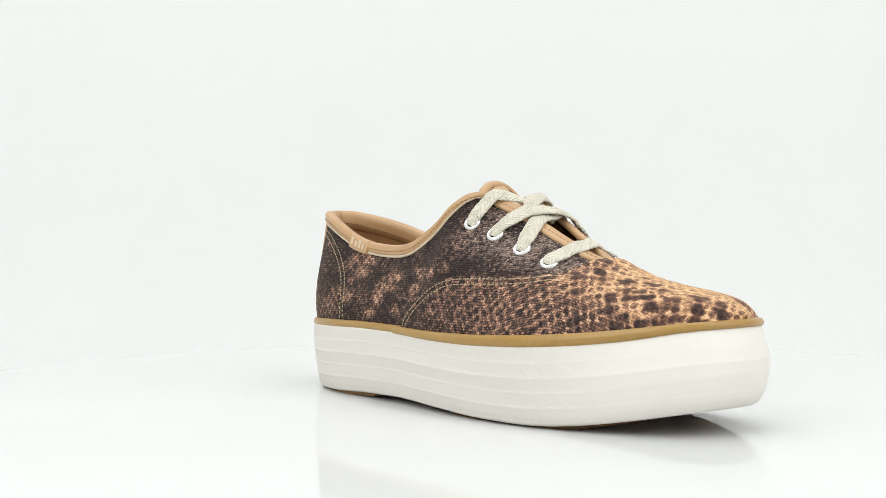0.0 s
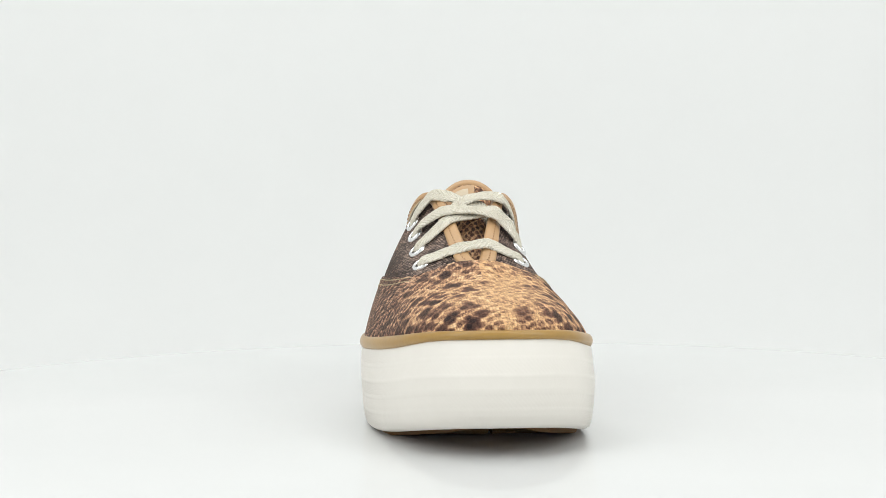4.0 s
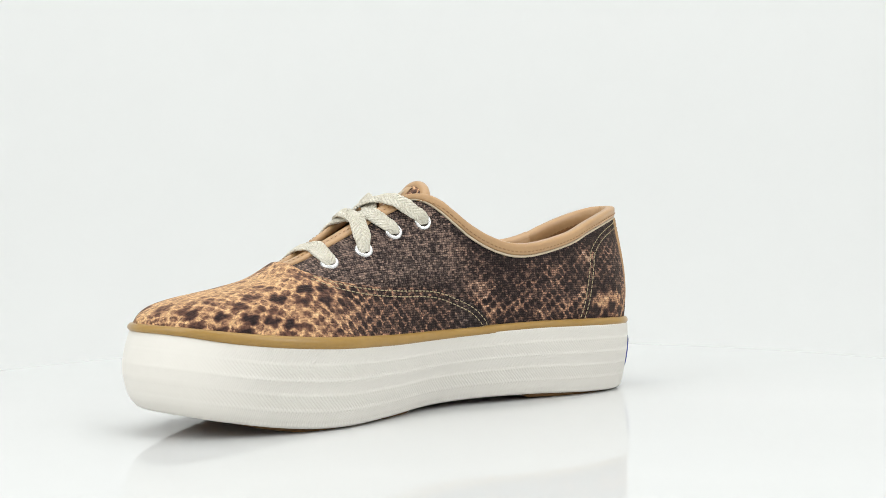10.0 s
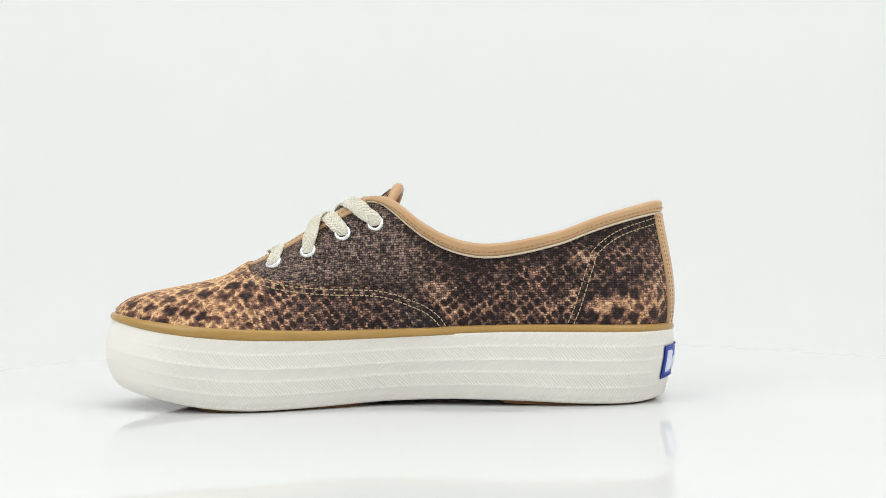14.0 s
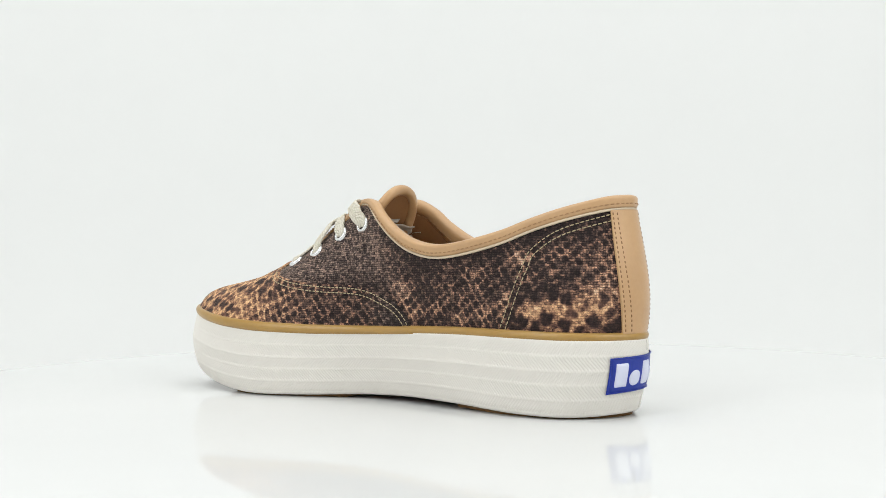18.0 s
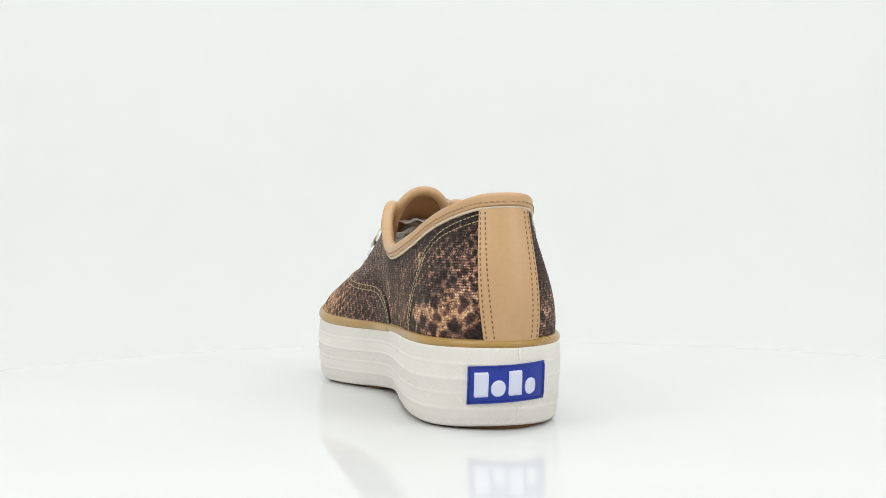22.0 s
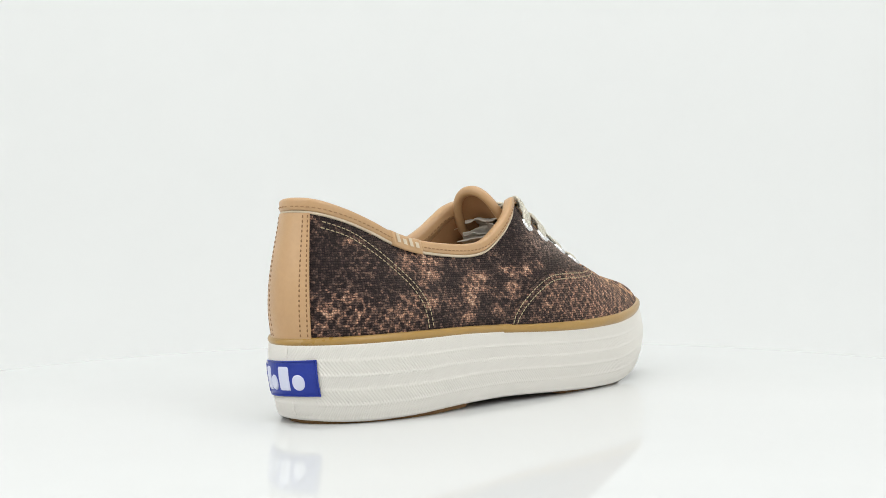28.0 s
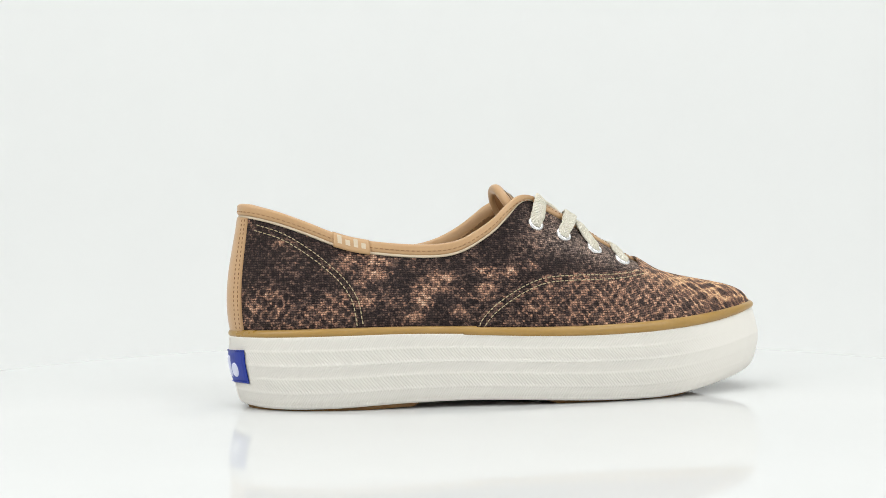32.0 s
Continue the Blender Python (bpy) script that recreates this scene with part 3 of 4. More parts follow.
PATCHES_OUT = ((0.216, 0.75, 3.1, 3.1, 0.80), (0.252, 0.82, 3.6, 1.6, 0.70), (0.268, 0.76, 4.6, 1.8, 0.90), (0.260, 0.60, 4.6, 2.6, 0.90), (0.236, 0.50, 2.4, 2.1, 0.50),
               (0.240, 0.30, 3.4, 2.6, 0.80), (0.202, 0.62, 4.2, 2.3, 0.60), (0.177, 0.55, 3.5, 2.0, 0.50), (0.111, 0.72, 4.3, 1.5, 0.70), (0.097, 0.28, 4.7, 1.8, 0.70),
               (0.070, 0.19, 4.0, 3.5, 0.50), (0.054, 0.07, 3.3, 2.0, 0.50), (0.111, 0.13, 9.2, 4.0, 0.40), (0.177, 0.16, 9.2, 5.1, 0.40), (0.272, 0.34, 2.9, 3.6, 0.60),
               (0.327, 0.34, 3.2, 4.7, 0.90), (0.364, 0.57, 5.4, 1.9, 0.80), (0.357, 0.43, 7.7, 1.6, 0.70), (0.387, 0.34, 4.6, 1.3, 0.60), (0.317, 0.12, 3.3, 1.8, 0.80))
PATCHES_WAIST_OUT = ((0.380, 0.18, 2.8, 2.1, 0.70), (0.422, 0.56, 3.6, 1.6, 0.90), (0.432, 0.49, 2.4, 1.6, 0.90), (0.424, 0.36, 2.9, 2.1, 1.00), (0.464, 0.44, 2.3, 1.6, 0.70),
                     (0.500, 0.42, 2.6, 1.4, 0.60), (0.427, 0.27, 5.1, 1.1, 0.50), (0.314, 0.76, 3.0, 2.6, 0.50), (0.413, 0.79, 4.2, 3.2, 0.30), (0.496, 0.13, 3.5, 3.2, 0.80),
                     (0.470, 0.07, 1.7, 1.6, 0.70), (0.520, 0.23, 4.3, 2.4, 0.50), (0.522, 0.12, 3.0, 3.2, 0.60))


def spots_at(p, side, spots, stretch):
    """How deep in a dark spot each point lies, 0 to 1; their outlines are uneven."""
    out = np.zeros(p.shape[:-1])
    x, y, z = p[..., 0], p[..., 1], p[..., 2]
    ragged = 0.16 * np.sin(x * 1270 + z * 900) + 0.12 * np.sin(z * 1710 - y * 1400 + 1.3)
    for f, v, r, deep in spots:
        c = side.at(f, v)
        away = p - c
        near = np.abs(away[..., 0]) < 0.010
        if not near.any():
            continue
        d = away[near]
        far = np.sqrt((d[:, 0] / stretch) ** 2 + (d[:, 1] ** 2 + d[:, 2] ** 2) * stretch ** 2) / (r * 0.00112) + ragged[near]
        out[near] = np.maximum(out[near], deep * (1 - steps(0.60, 1.30, far)))
    return out


def patches_at(p, side, patches, soft=0.75):
    out = np.zeros(p.shape[:-1])
    for f, v, a, b, k in patches:
        d = (p - side.at(f, v)) * 1000
        out = np.maximum(out, k * np.exp(-soft * ((d[..., 0] / a) ** 2 + (d[..., 1] ** 2 + d[..., 2] ** 2) / b ** 2)))
    return out


def print_on(p, side, f, v, vamp=False):
    """The print at each point: golden or dusky, in a spot, how light its ground, how much of the small scales shows."""
    f, v = np.broadcast_arrays(f, v)
    inner = side.sign > 0
    p = p.reshape(*f.shape, 3)
    if vamp:
        if inner:
            start = 0.715 - 0.02 * v
            gold = steps(start - 0.16, start + 0.06, f) - 0.7 * (1 - steps(0.43, 0.50, f))
            light = 0.44 + 0.26 * steps(0.52, 0.76, f) - 0.24 * (1 - steps(0.41, 0.47, f))
            net = 0.95 - 0.45 * steps(0.62, 0.76, f)
            net = net * (1 - 0.3 * steps(0.5, 0.9, v))
        else:
            start = 0.81 - 0.10 * steps(0.1, 0.6, v)
            gold = 0.9 * steps(start - 0.10, start + 0.12, f)
            light = 0.35 + 0.24 * steps(0.46, 0.64, f) + 0.14 * steps(start - 0.10, start + 0.06, f)
            net = 0.72 - 0.15 * steps(start - 0.06, start + 0.06, f)
        ridge = steps(0.45, 0.9, v) * steps(0.70, 0.80, f)
        gold, light, net = gold + (1 - gold) * 0.6 * ridge, light + 0.04 * ridge, net * (1 - 0.3 * ridge)
        spot = np.maximum.reduce([0.93 * spots_at(p, INNER, TOE_SPOTS_IN, 1.14), 0.82 * spots_at(p, INNER, RIDGE_SPOTS, 1.15), 0.82 * spots_at(p, OUTER, TOE_SPOTS_OUT, 1.08), 0.78 * spots_at(p, OUTER, SIDE_SPOTS_OUT, 1.0)])
        if not inner:
            light = light + 0.45 * patches_at(p, side, PATCHES_WAIST_OUT) * (1 - steps(0.50, 0.60, f))
    else:
        if inner:
            eyes = steps(0.15, 0.45, v) * steps(0.38, 0.50, f) * 0.8
        else:
            eyes = steps(0.40, 0.62, v) * steps(0.45, 0.56, f) * (1 - 0.5 * steps(0.8, 0.95, v) * (1 - steps(0.52, 0.6, f)))
        patch = patches_at(p, side, PATCHES_IN if inner else PATCHES_OUT + PATCHES_WAIST_OUT, 0.7 if inner else 0.42)
        light = (0.13 if inner else 0.09) + 0.36 * eyes + (0.70 if inner else 0.74) * patch
        if inner:
            light = light + 0.19 * (1 - steps(0.6, 0.85, v)) * (1 - steps(0.40, 0.50, f))
            light = light + 0.12 * steps(0.35, 0.5, v) * (1 - steps(0.75, 0.9, v)) * (1 - steps(0.14, 0.20, f))
            gold = 0.45 * np.exp(-(((f - 0.115) / 0.085) ** 2 + ((v - 0.12) / 0.22) ** 2) ** 2) + 0.30 * (1 - steps(0.15, 0.35, v)) * (1 - steps(0.40, 0.46, f))
            net = 0.95 * (1 - eyes) * (1 - 0.62 * np.exp(-(((f - 0.11) / 0.09) ** 2 + ((v - 0.12) / 0.25) ** 2) ** 2))
            spot = spots_at(p, side, HEEL_SPOTS_IN, 1.0)
        else:
            gold = np.zeros(f.shape)
            low = (1 - steps(0.30, 0.50, v)) * (1 - steps(0.20, 0.30, f))
            # slanting brown bands, crossed by fainter ones the other way
            rise = 0.5 + 0.5 * np.sin((p[..., 0] - 0.9 * p[..., 2]) * 2 * math.pi / 0.036 + 0.8)
            fall = 0.5 + 0.5 * np.sin((p[..., 0] + 0.9 * p[..., 2]) * 2 * math.pi / 0.031)
            bands = rise * (0.55 + 0.45 * fall) * (1 - 0.5 * eyes)
            light = light + 0.18 * low + 0.26 * bands * (1 - 0.6 * low)
            net = (0.62 + 0.18 * low) * (1 - 0.5 * eyes)
            spot = np.zeros(f.shape)
    if not vamp:
        gold = gold * (1 - eyes) - 0.75 * eyes
    cols = np.stack([np.clip(gold, -1, 1), spot, light, np.clip(net, 0, 1)], -1)
    return cols.reshape(-1, 4)


def print_layer(ob, cols):
    layer = ob.data.color_attributes.new("print", "FLOAT_COLOR", "POINT")
    layer.data.foreach_set("color", np.asarray(cols, np.float32).ravel())
    return ob


VAMP_IN = [(0.398, 0), (0.4075, 0.112), (0.4325, 0.225), (0.4575, 0.262), (0.4925, 0.283), (0.5375, 0.302), (0.58, 0.33), (0.615, 0.363), (0.65, 0.413),
           (0.685, 0.5), (0.71, 0.638), (0.722, 0.75), (0.7275, 0.87), (0.7297, 1.0)]
VAMP_OUT = [(0.405, 0), (0.4125, 0.1), (0.4375, 0.225), (0.465, 0.29), (0.4975, 0.325), (0.535, 0.358), (0.5725, 0.388), (0.615, 0.425), (0.6575, 0.488),
            (0.6975, 0.6), (0.708, 0.72), (0.7135, 0.87), (0.7149, 1.0)]
COUNTER_IN = [(0.052, 0.855), (0.13, 0.812), (0.175, 0.70), (0.1875, 0.55), (0.2, 0.338), (0.21, 0.162), (0.22, 0.025)]
COUNTER_OUT = [(0.064, 0.838), (0.1175, 0.812), (0.16, 0.725), (0.2, 0.562), (0.225, 0.338), (0.234, 0.05)]


def build_upper(shoe):
    for side, name in ((INNER, "quarter"), (OUTER, "quarter")):
        f = np.linspace(0, 0.76, 460)[:, None]
        v = np.linspace(0, 0.972, 110)[None, :]
        p, uv = sheet(side, f, v, np.zeros(1))
        # rows of the weave run level, counted up from the welt
        uv[:, 1:, 1] = 0.3 + np.cumsum(np.linalg.norm(np.diff(p, axis=1), axis=-1), axis=1)
        uv[:, 0, 1] = 0.3
        ob = link_mesh(name, p.reshape(-1, 3), grid_faces(460, 110, flip=side.sign > 0), MAT["print"], shoe, uvs=uv.reshape(-1, 2),
                       label="snakeskin-print canvas quarter in dark brown")
        print_layer(ob, print_on(p, side, f, v))
        f, v = f[::4], v[:, ::3]
        p, uv = sheet(side, f, v, np.full(1, -0.003))
        link_mesh("lining", p.reshape(-1, 3), grid_faces(f.size, v.size, flip=side.sign < 0), MAT["lining"], shoe, label="smooth tan leather lining")
    # the vamp: one piece over both sides
    verts, faces, uvs, cols, base = [], [], [], [], 0
    for side, edge in ((INNER, VAMP_IN), (OUTER, VAMP_OUT)):
        # both halves end at one place on the ridge
        end = float(np.interp(0.0975, side.top[:, 1], side.top[:, 0]))
        e = smooth_curve(edge[:-1] + [(end, 1.0)], 180)
        k = np.r_[0.0, 0.0, np.linspace(0, 1, 260)[1:]]
        f = e[:, :1] + (0.9995 - e[:, :1]) * k[None, :]
        v = np.broadcast_to(np.clip(e[:, 1:], 0, 1), f.shape)
        d = np.full(f.shape, 0.0009)
        d[:, 0] = -0.0002
        d[:, 1] = 0.0007
        lap = steps(0.70, 0.90, e[:, 1])[:, None] * np.exp(-(k[None, :] / 0.10) ** 2)
        d += 0.0014 * lap
        p, uv = sheet(side, f, v, d)
        # both halves share the ridge
        ridge, n = side.at(f[-1], 1.0), side.normal(f[-1], 1.0)
        n[:, 1] = 0
        p[-1] = ridge + n / np.linalg.norm(n, axis=1, keepdims=True) * d[-1][:, None]
        p[:, -1, 1] = TOE[1]
        # the weave runs along the foot and is counted from the ridge down both sides
        crest = [np.interp(p[..., 0], side.top[:, 1], side.top[:, k]) for k in (2, 3)]
        crest[0] = np.where(p[..., 0] < 0.0975, 0.0082, crest[0])
        down = np.hypot(p[..., 1] - crest[0], p[..., 2] - crest[1]) * 1.06
        level = steps(0.070, 0.120, p[..., 0])
        down = down * level + (0.082 - p[..., 2]) * (1 - level)
        uv = np.stack([p[..., 0] + 0.5 - 0.9 * (p[..., 2] - 0.044) * steps(0.132, 0.160, p[..., 0]), -side.sign * down], -1)
        verts.append(p.reshape(-1, 3)), uvs.append(uv.reshape(-1, 2)), cols.append(print_on(p, side, f, v, True))
        faces.append(grid_faces(*f.shape, flip=side.sign < 0) + base)
        base += f.size
    ob = link_mesh("vamp", np.concatenate(verts), np.concatenate(faces), MAT["print"], shoe, uvs=np.concatenate(uvs),
                   label="snakeskin-print canvas vamp, golden tan with black spots")
    print_layer(ob, np.concatenate(cols))


def band(side, f, profile, narrow=None):
    """Points of an edging: profile is (distance below the edge, offset) round the section."""
    f = np.asarray(f)
    h = side.height(f)
    top, under = side.at(f, 1.0), side.at(f, 0.97)
    up = (top - under) / np.linalg.norm(top - under, axis=-1, keepdims=True)
    n = side.normal(f, 0.97)
    out = []
    for d, o in profile:
        if d > 0:
            d = d * (np.ones(len(f)) if narrow is None else narrow)
            out.append(side.off(f, np.clip(1 - d / h, 0, 1), np.full(len(f), o)))
        else:
            out.append(top + up * -d + n * o)
    return np.stack(out, 1)


COLLAR = [(0.0078, 0.0001), (0.0076, 0.0010), (0.0066, 0.0014), (0.004, 0.0016), (0.0018, 0.0018), (0.0004, 0.0018), (-0.0008, 0.0012), (-0.0014, 0.0002), (-0.0015, -0.0012),
          (-0.0010, -0.0026), (0.0006, -0.0036), (0.003, -0.0040), (0.006, -0.0040), (0.010, -0.0036), (0.010, -0.0030)]
COLLAR = [(d * 0.66 + 0.0007 if o > -0.002 else d + 0.0007, o) for d, o in COLLAR]
PALE = [(0.0072, 0.0001), (0.0071, 0.0007), (0.0067, 0.0009), (0.0060, 0.0009), (0.0060, 0.0002)]
FACING = [(0.0052, 0.0001), (0.0050, 0.0009), (0.0042, 0.0012), (0.002, 0.0012), (0.0003, 0.0012), (-0.0006, 0.0006), (-0.0008, -0.0006), (-0.0004, -0.0016), (0.0010, -0.0022),
          (0.005, -0.0022), (0.005, -0.0010)]


def build_edging(shoe):
    def run(side, back, profile):
        f = np.linspace(0.002, side.foot(0.0392), 130)
        narrow = 1 - 0.62 * steps(side.foot(0.022), side.foot(0.039), f)
        return band(side, f[::-1], profile, narrow[::-1]) if back else band(side, f, profile, narrow)

    for name, profile, mat, label in (("collar_binding", COLLAR, "leather", "padded tan leather collar binding with stitched edge"),
                                      ("binding_edge", PALE, "pale_edge", "pale cut edge under the binding")):
        p = np.concatenate([run(OUTER, True, profile), run(INNER, False, profile)])
        link_mesh(name, p.reshape(-1, 3), grid_faces(260, len(profile), close_m=True), MAT[mat], shoe, label=label)
    for side in (INNER, OUTER):
        f = np.linspace(side.foot(0.0385), side.foot(0.0985), 60)
        p = band(side, f, FACING)
        link_mesh("facing_strip", p.reshape(-1, 3), grid_faces(60, len(FACING), close_m=True, flip=side.sign < 0), MAT["leather"], shoe, label="tan leather strip edging the lacing")
    # the strip down the back of the heel
    v = np.linspace(0, 0.884, 40)
    cols = []
    for side, low, high, ks in ((OUTER, 0.0420, 0.0390, (1, 1, 0.97, 0.75, 0.5, 0.25)), (INNER, 0.0350, 0.0550, (0, 0.25, 0.5, 0.75, 0.97, 1, 1))):
        edge = low + (high - low) * v
        for i, k in enumerate(ks):
            skirt = (side.sign < 0 and i == 0) or (side.sign > 0 and i == len(ks) - 1)
            cols.append(side.off(np.maximum(edge * k, 0.0005), v, np.full(len(v), -0.0002 if skirt else 0.0013)))
    p = np.stack(cols)
    link_mesh("heel_strip", p.reshape(-1, 3), grid_faces(len(cols), len(v), flip=False), MAT["leather"], shoe, label="smooth tan leather strip down the heel")


def thread(points, normals, pitch=0.0029, length=0.0021, r=0.00032):
    """Stitches along a path, each a small six-sided bead."""
    d = np.r_[0, np.cumsum(np.linalg.norm(np.diff(points, axis=0), axis=1))]
    mids = np.arange(pitch / 2, d[-1], pitch)
    pick = lambda s, a: np.stack([np.interp(s, d, a[:, k]) for k in range(3)], 1)
    a, b, n = pick(mids - length / 2, points), pick(mids + length / 2, points), pick(mids, normals)
    t = b - a
    t /= np.maximum(np.linalg.norm(t, axis=1, keepdims=True), 1e-9)
    s = np.cross(t, n)
    verts, faces, c = [], [], 0
    for i in range(len(mids)):
        for along, k in ((0.0, 0.35), (0.22, 1.0), (0.78, 1.0), (1.0, 0.35)):
            m = a[i] + (b[i] - a[i]) * along
            for j in range(6):
                q = math.pi * j / 3
                verts.append(m + s[i] * math.cos(q) * r * k * 1.2 + n[i] * (math.sin(q) * r * k + r * 0.25))
        for ring in range(3):
            for j in range(6):
                u = c + ring * 6
                faces.append((u + j, u + (j + 1) % 6, u + 6 + (j + 1) % 6, u + 6 + j))
        c += 24
    return verts, faces


def stitch(shoe, rows, mat, label, pitch=0.0023, length=0.0018, r=0.00021):
    verts, faces = [], []
    for points, normals in rows:
        v, f = thread(points, normals, pitch, length, r)
        faces += [tuple(k + len(verts) for k in q) for q in f]
        verts += v
    ob = link_mesh("stitching", verts, faces, mat, shoe, label=label)
    ob["kind"] = "stuff"


def row_on(side, path, d, shift=0.0, count=160, lap=0.0014):
    """A seam on the sheet, moved sideways along it by shift metres (towards the toe)."""
    e = smooth_curve(path, count)
    f, v = e[:, 0], np.clip(e[:, 1], 0.004, 0.995)
    p, n = side.off(f, v, np.full(count, d)), side.normal(f, v)
    if shift:
        t = np.gradient(p, axis=0)
        t /= np.linalg.norm(t, axis=1, keepdims=True)
        move = np.cross(n, t) * shift * side.sign
        # the same step in the sheet's own directions
        a, c = (side.at(f + 0.004, v) - side.at(f - 0.004, v)) / 0.008, (side.at(f, v + 0.004) - side.at(f, v - 0.004)) / 0.008
        dot = lambda p, q: np.sum(p * q, axis=1)
        det = dot(a, a) * dot(c, c) - dot(a, c) ** 2
        f = f + (dot(a, move) * dot(c, c) - dot(c, move) * dot(a, c)) / det
        v = np.clip(v + (dot(c, move) * dot(a, a) - dot(a, move) * dot(a, c)) / det, 0.004, 0.995)
        p, n = side.off(f, v, d + lap * steps(0.70, 0.90, v)), side.normal(f, v)
    return p, n


def build_stitches(shoe):
    for side, vamp, counter in ((INNER, VAMP_IN, COUNTER_IN), (OUTER, VAMP_OUT, COUNTER_OUT)):
        stitch(shoe, [row_on(side, vamp[:-3], 0.00095, 0.0016), row_on(side, vamp[:-3], 0.00095, 0.0041)], MAT["thread"], "double row of cream stitching along the vamp")
        stitch(shoe, [row_on(side, counter, 0.0003, 0.0), row_on(side, counter, 0.0003, 0.0027, lap=0.0)], MAT["thread"], "double curve of cream stitching round the heel")
        f = np.linspace(0.0012, side.foot(0.036), 260)
        h = side.height(f)
        p = side.off(f, 1 - 0.0041 / h, np.full(260, 0.0017))
        stitch(shoe, [(p, side.normal(f, 1 - 0.0041 / h))], MAT["thread_tan"], "brown stitching along the collar", 0.0025, 0.0017, 0.00021)
        q = side.off(f, 1 - 0.0070 / h, np.full(260, -0.0043))
        stitch(shoe, [(q, -side.normal(f, 1 - 0.0070 / h))], MAT["thread_tan"], "brown stitching inside the collar", 0.0027, 0.0018, 0.00024)
        v = np.linspace(0.02, 0.87, 60)
        low, high = (0.0350, 0.0550) if side.sign > 0 else (0.0420, 0.0390)
        edge = (low + (high - low) * v)
        rows = []
        for m in (0.0012, 0.0042):
            g = edge - m / side.length
            rows.append((side.off(g, v, np.full(60, 0.00110)), side.normal(g, v)))
        stitch(shoe, rows, MAT["thread_dark"], "brown stitching down the heel strip", 0.0021, 0.0013, 0.00031)
        f = np.linspace(side.foot(0.043), side.foot(0.095), 80)
        h = side.height(f)
        stitch(shoe, [(side.off(f, 1 - 0.0026 / h, np.full(80, 0.0013)), side.normal(f, 1 - 0.0026 / h))], MAT["thread_tan"], "brown stitching on the facing", 0.0022, 0.0012, 0.00018)


EYES_IN = [(0.5125, 0.782), (0.566, 0.762), (0.6225, 0.706), (0.679, 0.715)]
EYES_OUT = [(0.519, 0.757), (0.5675, 0.731), (0.621, 0.706), (0.671, 0.688)]


def build_eyelets(shoe):
    prof = [(0.0026, -0.0008), (0.0025, 0.0004), (0.0028, 0.0009), (0.0033, 0.0010), (0.0038, 0.0008), (0.0041, 0.0003), (0.0042, -0.0004)]
    v0, f0 = sweep_profile(prof, 28)
    disc = [(0.0027 * math.cos(a * math.pi / 8), 0.0027 * math.sin(a * math.pi / 8), 0.0) for a in range(16)]
    for side, eyes in ((INNER, EYES_IN), (OUTER, EYES_OUT)):
        for f, v in eyes:
            c, n = side.at(f, v), side.normal(f, v)
            m = np.array(Vector(n).to_track_quat("Z", "Y").to_matrix())
            ring = link_mesh("eyelet", np.asarray(v0) @ m.T + c + n * 0.0002, f0[:, ::-1], MAT["nickel"], shoe, label="white metal eyelet")
            # the cloth is not cut: a dark disc paints the hole's shade
            link_mesh("eyelet_shade_disc", np.asarray(disc) @ m.T + c + n * 0.0003, [tuple(range(16))], MAT["dark"], ring, smooth=False, label="dark disc standing for the shade in the hole")


def ribbon(name, path, normals, width, thick, mat, shoe, label, count=70, taper=0.0):
    """A flat woven lace along a path."""
    e = smooth_curve(np.c_[path, np.asarray(normals) * 0.02], count)
    p, n = e[:, :3], e[:, 3:]
    t = np.gradient(p, axis=0)
    t /= np.linalg.norm(t, axis=1, keepdims=True)
    n = n - t * np.sum(n * t, axis=1, keepdims=True)
    n /= np.linalg.norm(n, axis=1, keepdims=True)
    s = np.cross(t, n)
    ring = []
    k = 20
    d = np.linspace(0, 1, count)
    slim = 1 - taper * (np.exp(-(d / 0.10) ** 2) + np.exp(-((1 - d) / 0.10) ** 2))
    wide = 1 + np.array([0.16 * noise.noise(Vector(v) * 190) + 0.06 * noise.noise(Vector(v) * 700) for v in p])
    for j in range(k):
        a = 2 * math.pi * j / k
        c, q = math.cos(a), math.sin(a)
        wob = np.array([0.00022 * noise.noise((Vector(v) + Vector(w) * c * 0.003) * 420) + 0.00018 * noise.noise((Vector(v) + Vector(w) * c * 0.004) * 1100) for v, w in zip(p, s)])
        cx = math.copysign(abs(c) ** 0.45, c) * width / 2
        cz = math.copysign(abs(q) ** 0.8, q) * thick / 2
        ring.append(p + s * (cx * slim * wide)[:, None] + n * (cz * (2 - slim) + wob)[:, None])
    v = np.stack(ring, 1)
    arc = np.r_[0, np.cumsum(np.linalg.norm(np.diff(p, axis=0), axis=1))]
    across = np.array([math.copysign(abs(math.cos(2 * math.pi * j / k)) ** 0.45, math.cos(2 * math.pi * j / k)) for j in range(k)]) * width / 2
    uv = np.stack(np.broadcast_arrays(arc[:, None], across[None, :]), -1)
    return link_mesh(name, v.reshape(-1, 3), grid_faces(count, k, close_m=True), mat, shoe, uvs=uv.reshape(-1, 2), label=label)


def on(side, f, v, d):
    return side.off(np.array(f), np.array(v), np.array(d)), side.normal(np.array(f), np.array(v))


